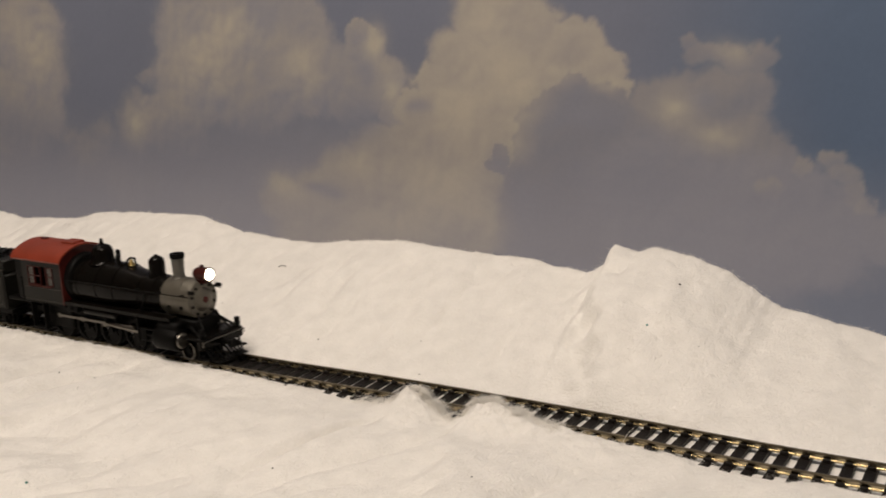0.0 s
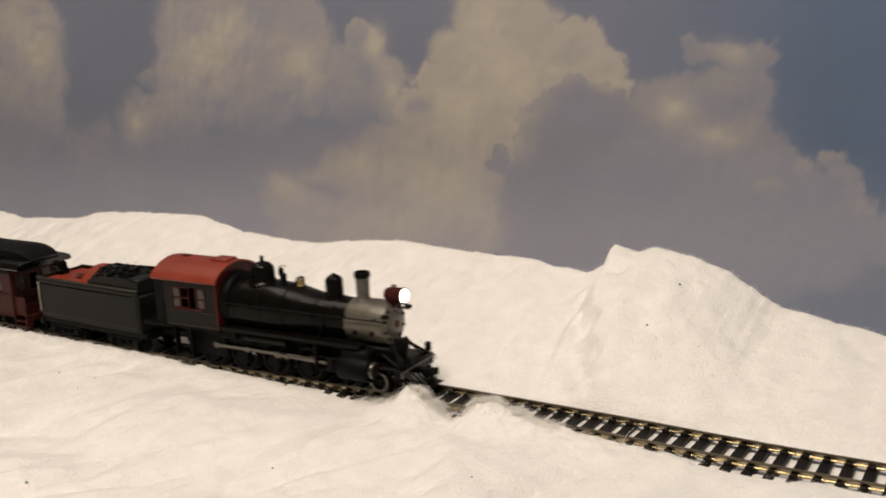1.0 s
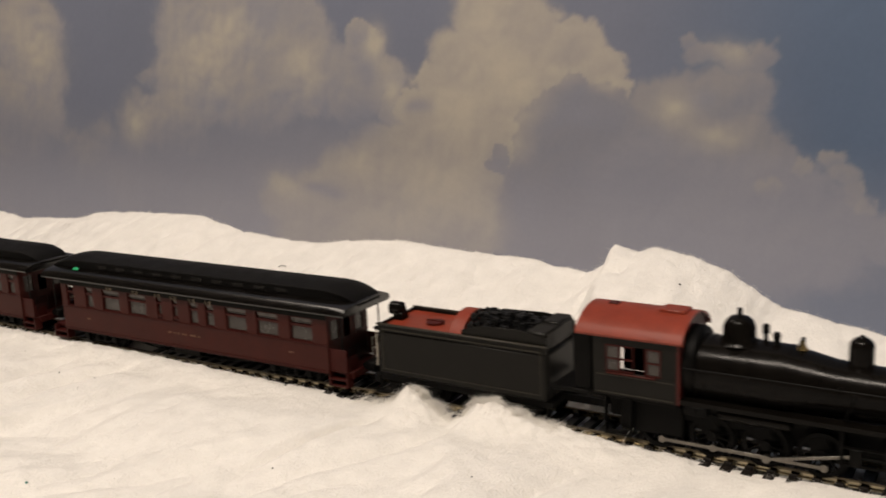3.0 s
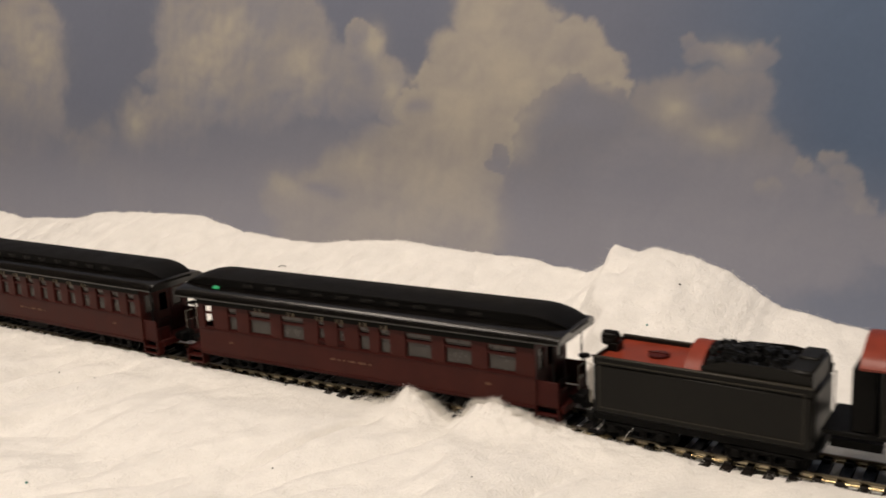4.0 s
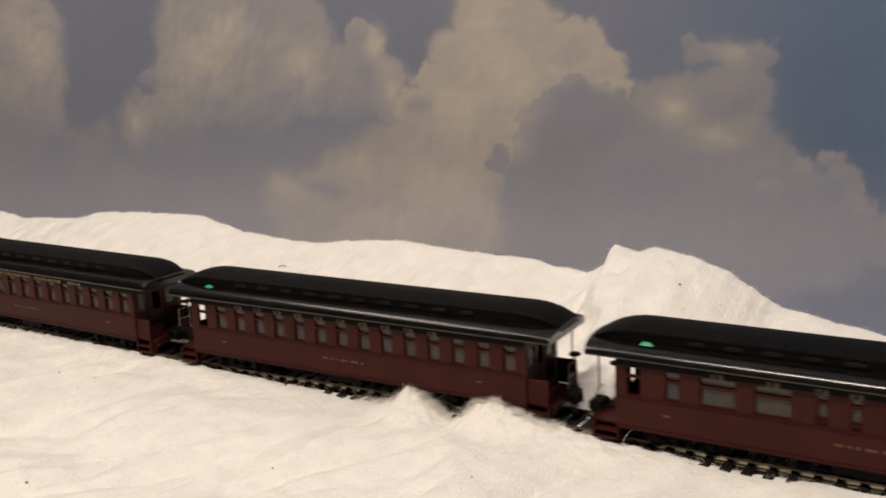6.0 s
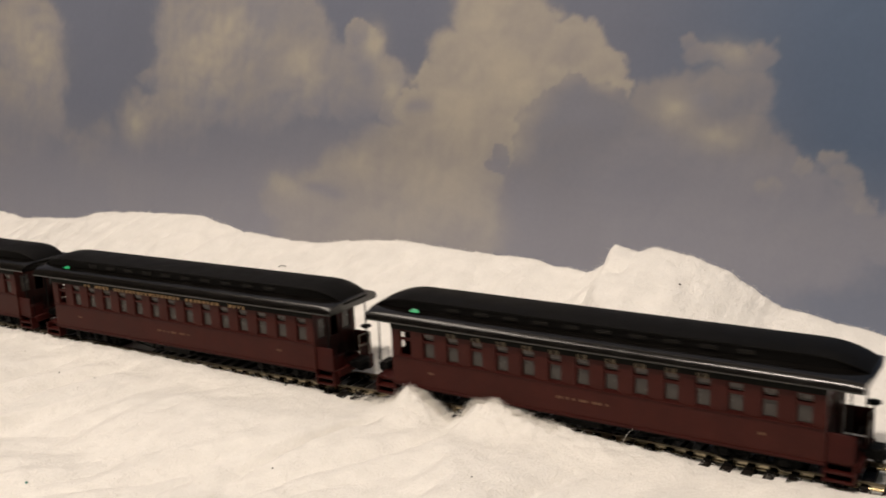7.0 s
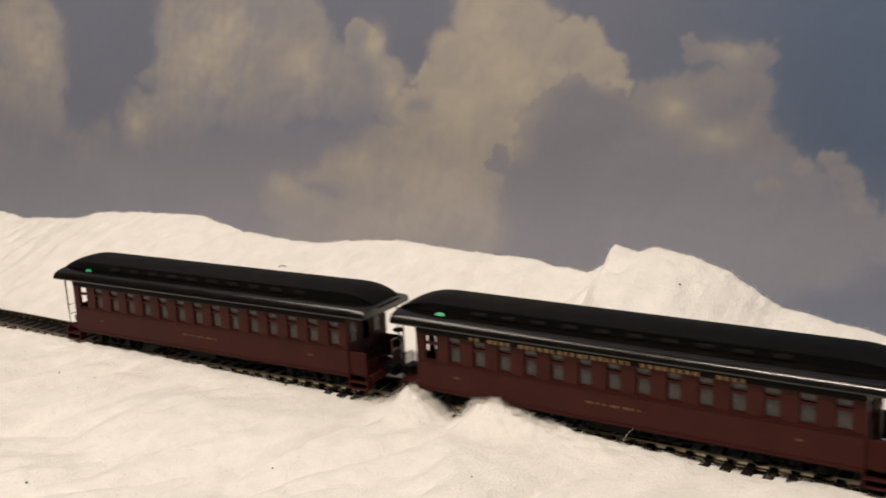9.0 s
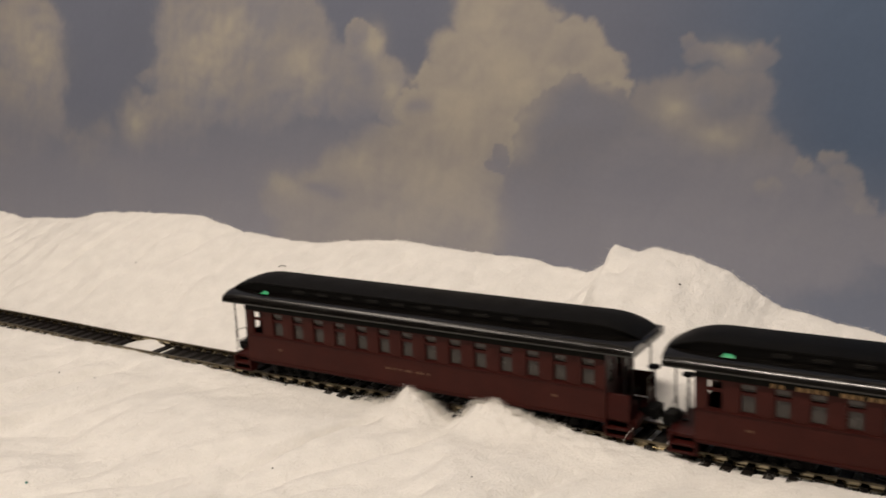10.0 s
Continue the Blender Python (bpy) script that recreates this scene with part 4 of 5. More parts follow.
    lampb.lathe((-0.0420, 0.0, 0.0362), (1, 0, 0), [(0, 0.0026), (0.0004, 0.0030), (0.0055, 0.0030), (0.0065, 0.0018)], 16)
    part("rear_lamp", lampb, BLACK, td, "black rear headlamp")
    fr = Geo().box(-L - 0.0005, L + 0.0015, -0.0128, 0.0128, 0.0075, 0.0105, 0.0003)
    fr.box(-L - 0.0035, -L - 0.0005, -0.0135, 0.0135, 0.0062, 0.0100, 0.0004)
    part("underframe", fr, SOOT, td)
    for s in (-1, 1):
        part("step", Geo().box(-L - 0.0030, -L + 0.0040, *sorted((s * 0.0118, s * 0.0142)), 0.0018, 0.0026).box(-L - 0.0006, -L + 0.0002, *sorted((s * 0.0118, s * 0.0128)), 0.0026, 0.0075), SOOT, td)
    part("coupler", coupler_geo(-L - 0.002, -1), SOOT, td)
    truck(td, -0.0235, 0.0098)
    truck(td, 0.0235, 0.0098)
    return td


tender = build_tender()


# ---- locomotive ----
DRIVERS = (-0.0400, -0.0210, -0.0020, 0.0170)
CRANK = 0.0042


def build_locomotive():
    lo = thing("steam_locomotive", "black model steam locomotive with red cab roof and grey smokebox", "locomotive")
    bz = 0.0290
    rings = []
    for x, r, z in ((-0.0320, 0.0126, 0.0300), (-0.0060, 0.0126, 0.0300), (0.0030, 0.0124, 0.0300), (0.0200, 0.0100, bz), (0.0390, 0.0094, bz)):
        rings.append([(x, r * math.sin(2 * math.pi * j / 40), z + r * math.cos(2 * math.pi * j / 40)) for j in range(40)])
    boiler = part("boiler", Geo().rings(rings), BLACK, lo, "glossy black tapered boiler")
    for x, r, z in ((-0.0240, 0.0129, 0.0300), (-0.0090, 0.0129, 0.0300), (0.0035, 0.0126, 0.0300), (0.0200, 0.0103, bz), (0.0300, 0.0099, bz)):
        part("boiler_band", Geo().lathe((x, 0, z), (1, 0, 0), [(0, r - 0.0004), (0, r), (0.0008, r), (0.0008, r - 0.0004)], 36), BLACK, boiler)
    part("firebox_ring", Geo().lathe((-0.0312, 0, 0.0318), (1, 0, 0), [(0, 0.0138), (0.0034, 0.0138), (0.0044, 0.0132), (0.0047, 0.0126)], 40), SOOT, lo)
    fb = Geo().box(-0.0320, -0.0060, -0.0098, 0.0098, 0.0120, 0.0290, 0.0006)
    part("firebox", fb, SOOT, lo)
    sm = Geo().lathe((0.0373, 0, bz), (1, 0, 0), [(0, 0.0088), (0, 0.0098), (0.0005, 0.0100), (0.0185, 0.0100), (0.0198, 0.0096), (0.0201, 0.0088), (0.0203, 0.0060), (0.0212, 0.0052), (0.0218, 0.0034), (0.0220, 0.0)], 40)
    sb = part("smokebox", sm, GRAPHITE, lo, "graphite grey smokebox with round door")
    part("smokebox_seam", Geo().lathe((0.0490, 0, bz), (1, 0, 0), [(0, 0.0099), (0, 0.01015), (0.0006, 0.01015), (0.0006, 0.0099)], 40), GRAPHITE, sb)
    dogs = Geo()
    for j in range(10):
        a = 2 * math.pi * j / 10
        dogs.box(0.0572, 0.0582, 0.0078 * math.sin(a) - 0.0006, 0.0078 * math.sin(a) + 0.0006, bz + 0.0078 * math.cos(a) - 0.0006, bz + 0.0078 * math.cos(a) + 0.0006)
    part("door_dogs", dogs, SOOT, sb)
    for s in (-1, 1):
        part("washout_plug", Geo().lathe((0.0432, s * 0.0094, 0.0258), (0, s, 0), [(0, 0.0011), (0.0008, 0.0011), (0.0010, 0.0)], 10), SOOT, sb)
        part("washout_plug", Geo().lathe((0.0520, s * 0.0094, 0.0262), (0, s, 0), [(0, 0.0011), (0.0008, 0.0011), (0.0010, 0.0)], 10), SOOT, sb)
        part("marker_lamp", Geo().lathe((0.0578, s * 0.0092, 0.0345), (1, 0, 0), [(0, 0.0010), (0.0030, 0.0010), (0.0032, 0.0)], 10).tube((0.0565, s * 0.0085, 0.0335), (0.0590, s * 0.0092, 0.0345), 0.0004), SOOT, sb)
    part("number_plate", Geo().lathe((0.0584, 0, bz), (1, 0, 0), [(0, 0.0018), (0.0012, 0.0018), (0.0014, 0.0014), (0.0014, 0.0)], 5), RED_DARK, sb, "small red number plate")
    st = Geo().lathe((0.0420, 0, 0.0378), (0, 0, 1), [(0, 0.0042), (0.0008, 0.0036), (0.0018, 0.0029), (0.0100, 0.0031), (0.0108, 0.0032)], 24)
    stack = part("smokestack", st, STACK_GREY, lo, "grey straight smokestack with black cap")
    part("stack_cap", Geo().lathe((0.0420, 0, 0.0484), (0, 0, 1), [(0, 0.0032), (0.0002, 0.0036), (0.0020, 0.0037), (0.0026, 0.0034), (0.0026, 0.0026), (0.0008, 0.0024)], 24), SOOT, stack)
    sd = Geo().lathe((0.0265, 0, 0.0372), (0, 0, 1), [(0, 0.0052), (0.0010, 0.0044), (0.0022, 0.0041), (0.0080, 0.0041), (0.0095, 0.0037), (0.0106, 0.0026), (0.0112, 0.0012), (0.0118, 0.0008), (0.0120, 0.0)], 24)
    part("sand_dome", sd, BLACK, lo)
    dm = Geo().lathe((-0.0145, 0, 0.0412), (0, 0, 1), [(0, 0.0075), (0.0010, 0.0064), (0.0022, 0.0058), (0.0060, 0.0057), (0.0080, 0.0050), (0.0094, 0.0036), (0.0100, 0.0018), (0.0101, 0.0)], 26)
    dome = part("steam_dome", dm, BLACK, lo)
    part("safety_valve", Geo().lathe((-0.0145, 0.0, 0.0508), (0, 0, 1), [(0, 0.0014), (0.0010, 0.0010), (0.0030, 0.0009), (0.0034, 0.0004)], 10), SOOT, dome)
    part("whistle", Geo().lathe((-0.0060, 0.0030, 0.0415), (0, 0, 1), [(0, 0.0010), (0.0030, 0.0008), (0.0034, 0.0013), (0.0062, 0.0013), (0.0070, 0.0004)], 10), SOOT, lo)
    part("turret_valve", Geo().lathe((-0.0012, -0.001, 0.0410), (0, 0, 1), [(0, 0.0014), (0.0035, 0.0012), (0.0050, 0.0015), (0.0060, 0.0008)], 10), SOOT, lo)
    bl = Geo().lathe((0.0072, 0, 0.0448), (0, 0, -1), [(0, 0.0004), (0.0006, 0.0010), (0.0022, 0.0014), (0.0032, 0.0020), (0.0033, 0.0)], 14)
    bell = part("bell", bl, BRASS, lo, "small dull brass bell")
    yk = Geo()
    for s in (-1, 1):
        yk.pipe([(0.0072, s * 0.0026, 0.0385), (0.0072, s * 0.0026, 0.0448), (0.0072, 0, 0.0456)], 0.0005)
    part("bell_yoke", yk, SOOT, bell)
    hl = Geo().lathe((0.0540, 0, 0.0420), (1, 0, 0), [(0, 0.0012), (0.0005, 0.0026), (0.0020, 0.0033), (0.0085, 0.0034), (0.0092, 0.0036), (0.0096, 0.0036), (0.0096, 0.0030), (0.0085, 0.0028)], 24)
    hl.box(0.0555, 0.0615, -0.0018, 0.0018, 0.0376, 0.0392, 0.0002).lathe((0.0585, 0, 0.0450), (0, 0, 1), [(0, 0.0010), (0.0010, 0.0010), (0.0012, 0.0013), (0.0016, 0.0004)], 10)
    head = part("headlight", hl, MAROON_TRIM, lo, "dark red headlight housing on the smokebox")
    part("lens", Geo().lathe((0.0626, 0, 0.0420), (1, 0, 0), [(0, 0.0029), (0.0008, 0.0029), (0.0016, 0.0024), (0.0021, 0.0014), (0.0023, 0.0)], 20), LAMP_GLASS, head, "glowing white headlight lens")
    # cab
    cx0, cx1, cw = -0.0645, -0.0322, 0.0150
    for s in (-1, 1):
        y0, y1 = sorted((s * (cw - 0.0009), s * cw))
        g = Geo()
        g.box(cx0, cx1, y0, y1, 0.0195, 0.0288, 0.0001)
        g.box(cx0, cx1, y0, y1, 0.0392, 0.0440)
        g.box(cx0, cx0 + 0.0050, y0, y1, 0.0288, 0.0392)
        g.box(-0.0382, cx1, y0, y1, 0.0288, 0.0392)
        side = part("cab_side", g, TENDER, lo, "dark green cab side")
        w = Geo()
        ya, yb = sorted((s * (cw - 0.0007), s * (cw + 0.0003)))
        for a, b in ((-0.0595, -0.0590), (-0.0545, -0.0537), (-0.0490, -0.0486), (-0.0442, -0.0434), (-0.0388, -0.0382)):
            w.box(a, b, ya, yb, 0.0288, 0.0392)
        for z in (0.0288, 0.0336, 0.0387):
            w.box(-0.0590, -0.0490, ya, yb, z, z + 0.0005)
            w.box(-0.0434, -0.0388, ya, yb, z, z + 0.0005)
        win = part("cab_window", w, MAROON_TRIM, side, "maroon window sashes")
        part("pane", Geo().box(-0.0590, -0.0545, *sorted((s * (cw - 0.0005), s * (cw - 0.0002))), 0.0288, 0.0392), GREY_PANE, win) if s < 0 else None
        part("pane", Geo().box(-0.0434, -0.0388, *sorted((s * (cw - 0.0005), s * (cw - 0.0002))), 0.0288, 0.0392), GREY_PANE, win)
        part("arm_rest", Geo().box(-0.0590, -0.0400, *sorted((s * cw, s * (cw + 0.0010))), 0.0280, 0.0287, 0.0002), MAROON, side)
        part("cab_lining", Geo().box(-0.0635, -0.0335, *sorted((s * cw, s * (cw + 0.0002))), 0.0203, 0.0207).box(-0.0635, -0.0335, *sorted((s * cw, s * (cw + 0.0002))), 0.0271, 0.0275), LINING, side)
    arch = [(-cw + 2 * cw * i / 18, 0.0430 + 0.0066 * math.sin(math.pi * i / 18) ** 0.7) for i in range(19)]
    ring = arch + [(cw, 0.0195), (-cw, 0.0195)]
    fw = part("cab_front", Geo().rings([[(cx1 - 0.0002, y, z) for y, z in ring], [(cx1 + 0.0009, y, z) for y, z in ring]]), RED_DARK, lo, "deep red cab front wall")
    half = [(-0.0166 + 0.0332 * i / 24, 0.0430 + 0.0076 * math.sin(math.pi * i / 24) ** 0.62) for i in range(25)]
    under = [(y * 0.97, z - 0.0009) for y, z in half[::-1]]
    rr = half + under
    roof = part("cab_roof", Geo().rings([[(-0.0712, y, z) for y, z in rr], [(-0.0300, y, z) for y, z in rr]]), RED_ROOF, lo, "oxide red curved cab roof")
    part("roof_vent", Geo().box(-0.0430, -0.0330, -0.0040, 0.0040, 0.0499, 0.0515, 0.0004), RED_ROOF, roof)
    part("roof_vent", Geo().box(-0.0640, -0.0600, -0.0016, 0.0016, 0.0499, 0.0513, 0.0004), RED_DARK, roof)
    part("cab_floor", Geo().box(cx0 - 0.004, cx1, -cw + 0.001, cw - 0.001, 0.0180, 0.0195, 0.0002), SOOT, lo)
    part("backhead", Geo().lathe((-0.0420, 0, 0.0310), (1, 0, 0), [(0, 0.004), (0.001, 0.0095), (0.0098, 0.0105)], 24), SOOT, lo)
    for s in (-1, 1):
        rb = Geo().box(-0.0330, 0.0480, *sorted((s * 0.0088, s * 0.0146)), 0.0207, 0.0216, 0.0002)
        rb.box(-0.0330, 0.0480, *sorted((s * 0.0143, s * 0.0148)), 0.0200, 0.0217)
        part("running_board", rb, BLACK, lo)
        part("air_tank", Geo().lathe((-0.0180, s * 0.0122, 0.0180), (1, 0, 0), [(0, 0.0006), (0.0008, 0.0022), (0.0250, 0.0022), (0.0258, 0.0006)], 14), BLACK, lo)
        hr = Geo().pipe([(-0.0310, s * 0.0138, 0.0335), (0.0030, s * 0.0136, 0.0335), (0.0200, s * 0.0112, 0.0325), (0.0590, s * 0.0110, 0.0325)], 0.00030)
        for x, y in ((-0.025, 0.0138), (-0.008, 0.0137), (0.022, 0.0111), (0.038, 0.0110), (0.054, 0.0110)):
            hr.tube((x, s * (y - 0.003), 0.0325), (x, s * (y + 0.0004), 0.0330), 0.0005, 6)
        part("handrail", hr, SOOT, lo)
        part("sand_pipe", Geo().pipe([(0.0265, s * 0.0040, 0.0385), (0.0265, s * 0.0108, 0.0290), (0.0240, s * 0.0112, 0.0220), (0.0215, s * 0.0095, 0.0060)], 0.0004), SOOT, lo)
        part("injector", Geo().box(-0.0300, -0.0215, *sorted((s * 0.0110, s * 0.0150)), 0.0165, 0.0200, 0.0004).lathe((-0.0260, s * 0.0150, 0.0182), (0, s, 0), [(0, 0.0012), (0.0006, 0.0012), (0.0008, 0.0)], 10), SOOT, lo)
        part("cab_step", Geo().box(-0.0600, -0.0500, *sorted((s * 0.0118, s * 0.0150)), 0.0040, 0.0048).box(-0.0604, -0.0598, *sorted((s * 0.0118, s * 0.0150)), 0.0040, 0.0185).box(-0.0502, -0.0496, *sorted((s * 0.0118, s * 0.0150)), 0.0040, 0.0185), SOOT, lo)
        part("step_grab", Geo().pipe([(-0.0665, s * 0.0145, 0.0185), (-0.0665, s * 0.0145, 0.0320)], 0.0004), SOOT, lo)
        cy = Geo().lathe((0.0375, s * 0.0128, 0.0108), (1, 0, 0), [(0, 0.0030), (0.0003, 0.0054), (0.0012, 0.0058), (0.0145, 0.0058), (0.0155, 0.0052), (0.0160, 0.0030), (0.0164, 0.0)], 22)
        cy.box(0.0385, 0.0525, *sorted((s * 0.0060, s * 0.0150)), 0.0130, 0.0195, 0.0012)
        part("cylinder", cy, SOOT, lo)
        part("cylinder_head", Geo().lathe((0.0540, s * 0.0128, 0.0108), (1, 0, 0), [(0, 0.0040), (0.0008, 0.0036), (0.0012, 0.0012), (0.0012, 0.0)], 18), STEEL, lo)
        part("guide_bar", Geo().box(0.0240, 0.0385, *sorted((s * 0.0122, s * 0.0136)), 0.0134, 0.0140).box(0.0240, 0.0385, *sorted((s * 0.0122, s * 0.0136)), 0.0074, 0.0080), SOOT, lo)
        part("guide_hanger", Geo().box(0.0232, 0.0244, *sorted((s * 0.0090, s * 0.0145)), 0.0070, 0.0205, 0.0003), SOOT, lo)
    part("ash_pan", Geo().box(-0.0560, -0.0310, -0.0112, 0.0112, 0.0050, 0.0182, 0.0010), SOOT, lo)
    part("apron", Geo().box(-0.0830, -0.0640, -0.0130, 0.0130, 0.0172, 0.0190, 0.0003).box(-0.0820, -0.0650, -0.0030, 0.0030, 0.0090, 0.0120), SOOT, lo, "black deck plate between cab and tender")
    # solid matt black block that fills the open back of the cab
    part("storm_curtain", Geo().box(-0.0740, -0.0660, -0.0125, 0.0125, 0.0190, 0.0415, 0.0006), SOOT, lo, "matt black block closing the back of the cab")
    fr = Geo().box(-0.0620, 0.0600, -0.0062, 0.0062, 0.0080, 0.0175, 0.0008)
    fr.box(0.0360, 0.0600, -0.0085, 0.0085, 0.0150, 0.0200, 0.0008)
    part("main_frame", fr, SOOT, lo)
    # pilot: deck, beam, slatted cowcatcher, coupler, lever, flag stanchions
    pl = Geo().box(0.0540, 0.0668, -0.0135, 0.0135, 0.0118, 0.0132, 0.0003)
    pl.box(0.0652, 0.0684, -0.0145, 0.0145, 0.0075, 0.0130, 0.0006)
    beam = part("pilot_beam", pl, BLACK, lo)
    for k in range(9):
        y = -0.0112 + k * 0.0028
        part("pilot_slat", Geo().tube((0.0676, y, 0.0080), (0.0755 - abs(y) * 0.36, y * 0.86, 0.0016), 0.00055, 6), SOOT, beam)
    part("pilot_foot", Geo().box(0.0690, 0.0752, -0.0100, 0.0100, 0.0012, 0.0019, 0.0002), SOOT, beam)
    part("coupler", coupler_geo(0.0680, 1, 0.0090), SOOT, lo)
    for s in (-1, 1):
        part("smokebox_brace", Geo().tube((0.0592, s * 0.0055, 0.0215), (0.0655, s * 0.0085, 0.0130), 0.0006, 6), SOOT, lo)
        fl = Geo().tube((0.0668, s * 0.0120, 0.0125), (0.0668, s * 0.0120, 0.0165), 0.0008, 6)
        fl.box(0.0656, 0.0682, s * 0.0120 - 0.0012, s * 0.0120 + 0.0014, 0.0136, 0.0180, 0.0005).tube((0.0575, s * 0.0100, 0.0175), (0.0662, s * 0.0120, 0.0132), 0.0007, 6)
        part("flag_lamp", fl, SOOT, lo)
        part("pilot_step", Geo().box(0.0655, 0.0695, *sorted((s * 0.0118, s * 0.0150)), 0.0030, 0.0037).box(0.0655, 0.0662, *sorted((s * 0.0130, s * 0.0140)), 0.0037, 0.0080), SOOT, lo)
    part("lift_bar", Geo().pipe([(0.0692, -0.0140, 0.0095), (0.0692, -0.0140, 0.0118), (0.0692, 0.0140, 0.0118), (0.0692, 0.0140, 0.0095)], 0.0003), STEEL, lo)
    part("air_pump", Geo().lathe((0.0330, 0.0118, 0.0225), (0, 0, 1), [(0, 0.0022), (0.0040, 0.0022), (0.0042, 0.0014), (0.0058, 0.0014), (0.0060, 0.0022), (0.0095, 0.0022), (0.0100, 0.001)], 14), SOOT, lo)
    # wheels and rods
    moving = {"driver": [], "rod": [], "main": [], "cross": [], "pilot": []}
    for x in DRIVERS:
        w = driver(lo, x)
        moving["driver"].append((w, x))
    w = part("pilot_axle", small_wheels, None, lo, at=(0.0545, 0, SMALL_R))
    for s in (-1, 1):
        part("tyre", small_tyres[s], None, w, "bright steel tyre face")
    moving["pilot"].append((w, 0.0545))
    for s in (-1, 1):
        g = Geo()
        g.box(DRIVERS[0], DRIVERS[3], -0.0004, 0.0004, -0.0007, 0.0007, 0.0001)
        for x in DRIVERS:
            g.lathe((x, -0.0006, 0), (0, 1, 0), [(0, 0.0014), (0.0012, 0.0014)], 14)
        moving["rod"].append((part("side_rod", g, STEEL, lo), s))
        span_ = 0.0300
        g = Geo().box(0, span_, -0.0004, 0.0004, -0.0006, 0.0006, 0.0001).lathe((0, -0.0006, 0), (0, 1, 0), [(0, 0.0015), (0.0012, 0.0015)], 14).lathe((span_, -0.0006, 0), (0, 1, 0), [(0, 0.0011), (0.0012, 0.0011)], 12)
        moving["main"].append((part("main_rod", g, STEEL, lo), s))
        g = Geo().box(-0.0020, 0.0020, -0.0010, 0.0010, -0.0030, 0.0030, 0.0003).tube((0, 0, 0), (0.0120, 0, 0), 0.0006)
        moving["cross"].append((part("crosshead", g, SOOT, lo), s))
    return lo, moving


locomotive, GEAR = build_locomotive()

# ---- specks of grit and glitter lying on the batting ----
def speck(name, label, x, y, size, material, seed, long=1.0):
    """An uneven crumb lying on the batting."""
    r = random.Random(seed)
    g = Geo()
    ring = [[(size * long * q * math.cos(a) * r.uniform(0.7, 1.2), size * q * math.sin(a) * r.uniform(0.7, 1.2), h * size) for a in (0, 1.05, 2.1, 3.14, 4.2, 5.2)]
            for h, q in ((-0.5, 0.5), (0.1, 1.0), (0.6, 0.55))]
    g.rings(ring)
    ob = tagged(part(name, g, material), label, "debris", "debris on the snow")
    z = float(terrain(np.array([x]), np.array([y]))[0])
    ob.matrix_world = pose(x, y, z + size * 0.35, 0, 0, r.uniform(0, 180))
    return ob


for i, (x, y, size, long) in enumerate(((-0.1466, 0.0856, 0.00060, 1.1), (-0.1279, 0.0555, 0.00030, 1.0), (-0.4072, -0.0535, 0.00045, 2.0), (-0.3851, -0.0506, 0.00050, 1.8),
                                        (-0.3169, 0.0332, 0.00035, 2.4), (-0.2593, 0.0404, 0.00030, 1.8), (-0.2437, -0.0865, 0.00035, 1.5), (-0.4852, 0.0666, 0.00045, 1.4),
                                        (-0.4003, 0.0520, 0.00035, 1.4), (-0.2484, 0.0213, 0.00030, 1.5), (-0.1698, -0.0658, 0.00030, 1.3))):
    speck("grit_crumb", "tiny dark crumb of grit lying on the cotton snow", x, y, size, SPECK, 40 + i, long)
for i, (x, y, size) in enumerate(((-0.1513, 0.0565, 0.00060), (-0.3182, -0.1376, 0.00060))):
    speck("glitter_flake", "tiny teal glitter flake lying on the cotton snow", x, y, size, TEAL, 60 + i)
hz = float(terrain(np.array([-0.382]), np.array([0.0844]))[0]) + 0.0006
hair = Geo().pipe([(-0.3845, 0.0838, hz), (-0.3830, 0.0844, hz + 0.0006), (-0.3815, 0.0845, hz + 0.0007), (-0.3798, 0.0850, hz + 0.0004)], 0.00022, 5)
tagged(part("lint_thread", hair, SPECK), "short dark lint thread lying on the cotton snow", "debris", "debris on the snow")

strand = Geo().pipe([(-0.1345, -0.0150, -0.001), (-0.1335, -0.0146, 0.002), (-0.1318, -0.0143, 0.0048), (-0.1300, -0.0142, 0.0066)], 0.00010, 5)
tagged(part("cotton_strand", strand, FIBRE), "single pale cotton strand standing beside the track", "debris", "debris on the snow")

# ---- single ties, last ----
for x in near_ties:
    tie = part("tie", tie_mesh, None, track, at=(x, line_y(x), 0))
    slope = (line_y(x + 0.01) - line_y(x - 0.01)) / 0.02
    tie.rotation_euler = (0, 0, math.atan(slope))

# ---- the train runs ----
RUN_T = [0.0, 0.5, 1.0, 1.5, 2.0, 2.5, 3.0, 3.5, 4.0, 4.5, 5.0, 5.5, 6.0, 6.5, 7.0, 7.5, 8.0, 8.5, 9.0, 9.5, 10.0]
RUN_S = [-0.0160, 0.0370, 0.0958, 0.1575, 0.2140, 0.2673, 0.3190, 0.3695, 0.4188, 0.4698, 0.5222, 0.5752, 0.6302, 0.6867, 0.7440, 0.8008, 0.8582, 0.9155, 0.9730, 1.0308, 1.0922]


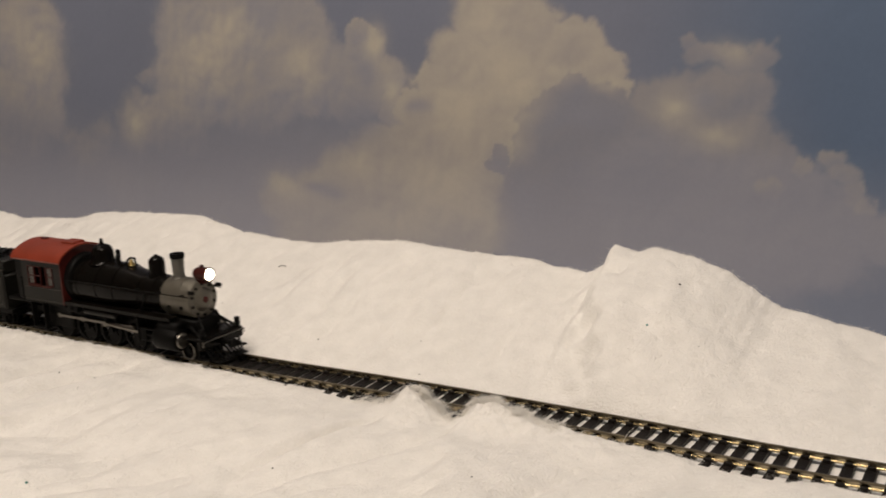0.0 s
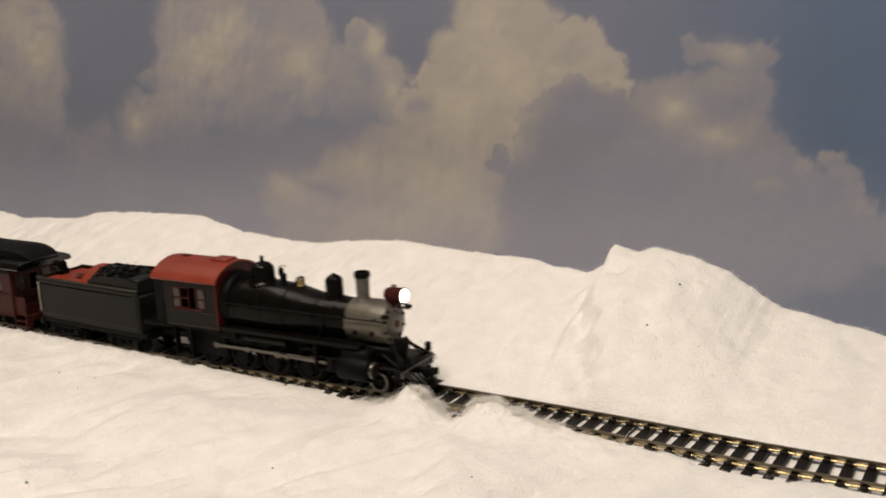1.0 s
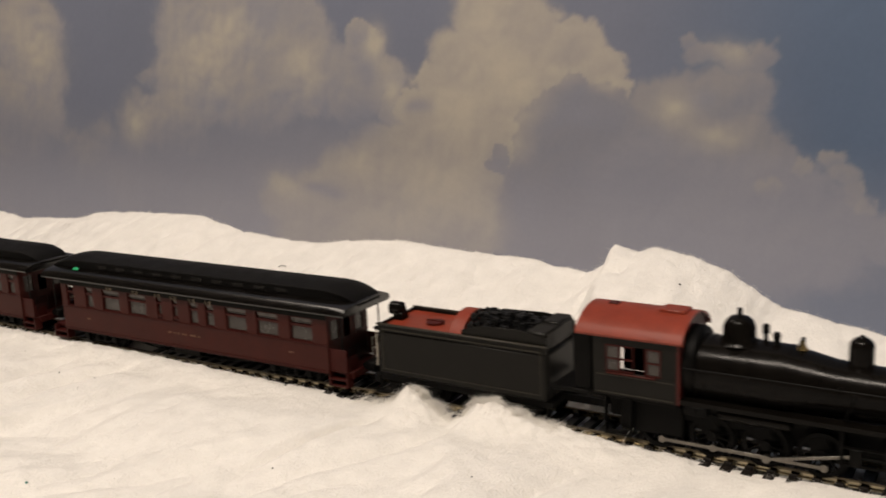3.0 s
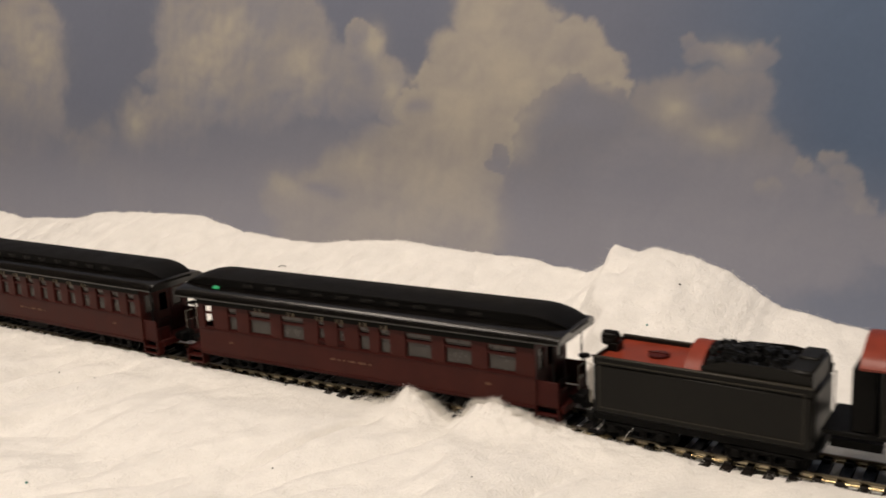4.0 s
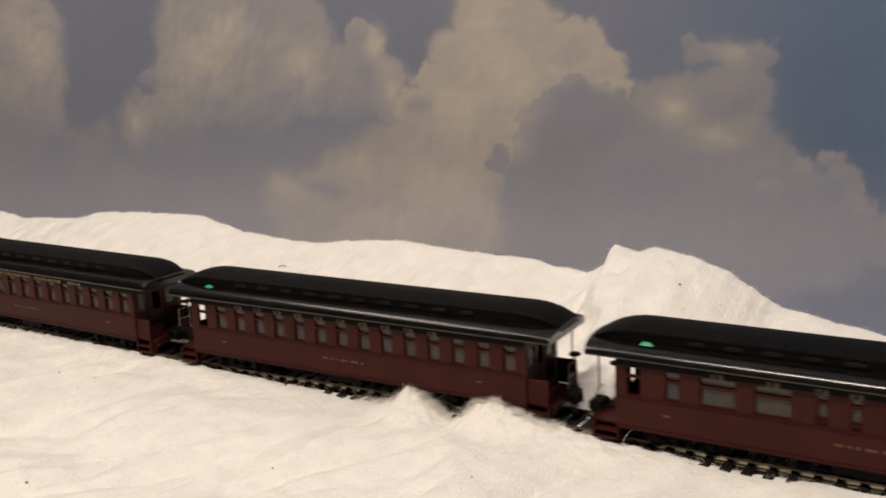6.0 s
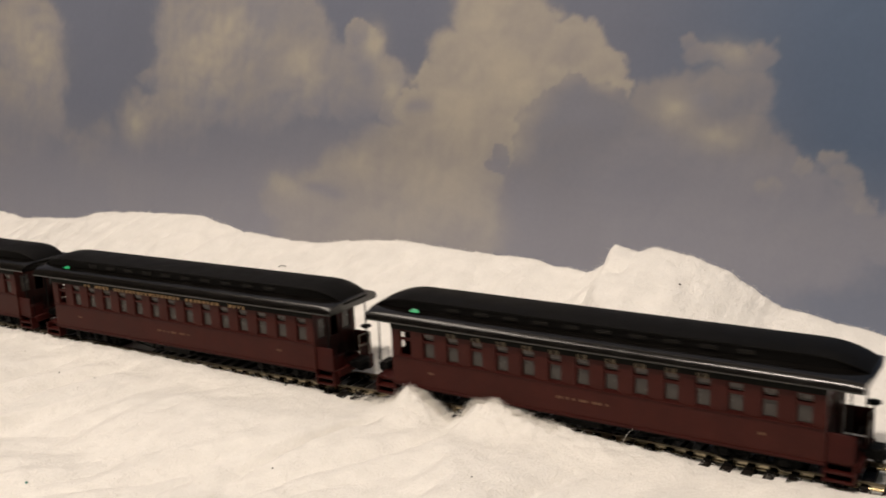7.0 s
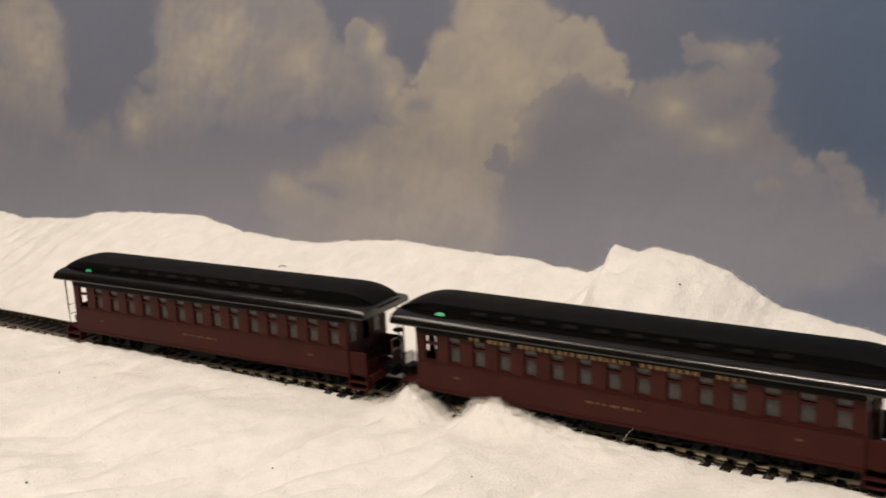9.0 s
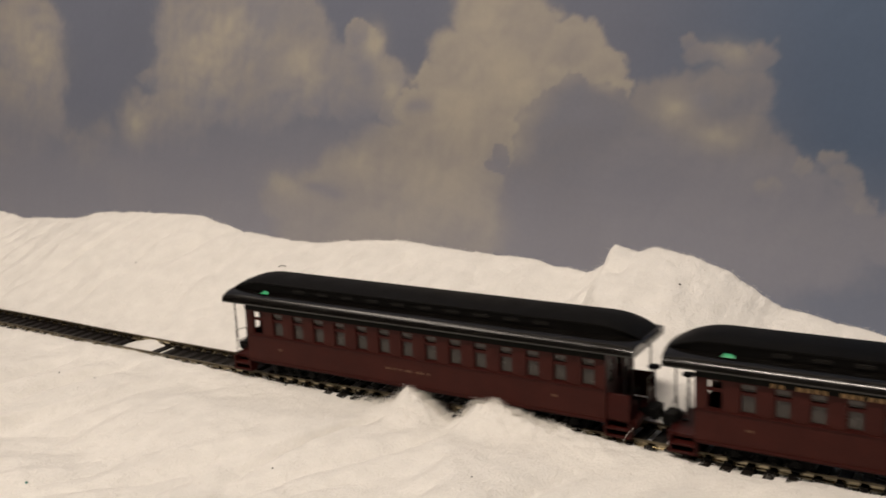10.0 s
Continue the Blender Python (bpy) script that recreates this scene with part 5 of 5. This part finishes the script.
def travelled(t):
    """Metres run at t seconds: a cubic glide through the table."""
    i = min(max(int(t / 0.5), 0), len(RUN_T) - 2)
    h = 0.5
    u = (t - RUN_T[i]) / h
    s0, s1 = RUN_S[i], RUN_S[i + 1]
    m0 = (RUN_S[i + 1] - RUN_S[max(i - 1, 0)]) / (2 if i else 1)
    m1 = (RUN_S[min(i + 2, len(RUN_S) - 1)] - RUN_S[i]) / (2 if i + 2 < len(RUN_S) else 1)
    return (2 * u ** 3 - 3 * u ** 2 + 1) * s0 + (u ** 3 - 2 * u ** 2 + u) * m0 + (3 * u ** 2 - 2 * u ** 3) * s1 + (u ** 3 - u ** 2) * m1


def vehicle_pose(x, half):
    a, b = line_y(x - half), line_y(x + half)
    p, q = (-0.0010 * float(step(-0.30, -0.08, np.array(x + d))) for d in (-half, half))  # the soft bed gives a little
    return pose(x, (a + b) / 2, (p + q) / 2, 0, math.degrees(math.atan2(p - q, 2 * half)), math.degrees(math.atan2(b - a, 2 * half)))


def motions():
    every = [i / 4 for i in range(41)]
    vehicles = [(locomotive, -0.400, 0.026), (tender, -0.5250, 0.0235)] + [(c, u, 0.064) for c, u in coaches]
    for ob, u, half in vehicles:
        walk(ob, [(t, vehicle_pose(u + travelled(t), half)) for t in every])
    fine = [i / 30 for i in range(301)]
    coarse = [i / 15 for i in range(151)]
    for ob, u, half in vehicles[1:]:
        for tr in ob.children:
            for w in tr.children:
                if w.name.startswith("wheelset"):
                    x, y, z = w.location
                    walk(w, [(t, pose(x, y, z, 0, math.degrees(travelled(t) / SMALL_R), 0)) for t in fine])
    for w, x in GEAR["pilot"]:
        walk(w, [(t, pose(x, 0, SMALL_R, 0, math.degrees(travelled(t) / SMALL_R), 0)) for t in fine])
    for w, x in GEAR["driver"]:
        walk(w, [(t, pose(x, 0, DRIVER_R, 0, math.degrees(travelled(t) / DRIVER_R), 0)) for t in coarse])
    for kind in ("rod", "main", "cross"):
        for ob, s in GEAR[kind]:
            rows = []
            for t in fine:
                a = travelled(t) / DRIVER_R + 1.68 + (math.pi / 2 if s > 0 else 0)
                px, pz = CRANK * math.sin(a), CRANK * math.cos(a)
                pin = Vector((DRIVERS[2] + px, 0, DRIVER_R + pz))
                cross = pin.x + math.sqrt(0.0300 ** 2 - (pin.z - 0.0107) ** 2)
                if kind == "rod":
                    rows.append((t, pose(px, s * 0.0112, DRIVER_R + pz)))
                elif kind == "main":
                    rows.append((t, pose(pin.x, s * 0.0124, pin.z, 0, math.degrees(math.asin((pin.z - 0.0107) / 0.0300)), 0)))
                else:
                    rows.append((t, pose(cross, s * 0.0129, 0.0107)))
            walk(ob, rows)


motions()
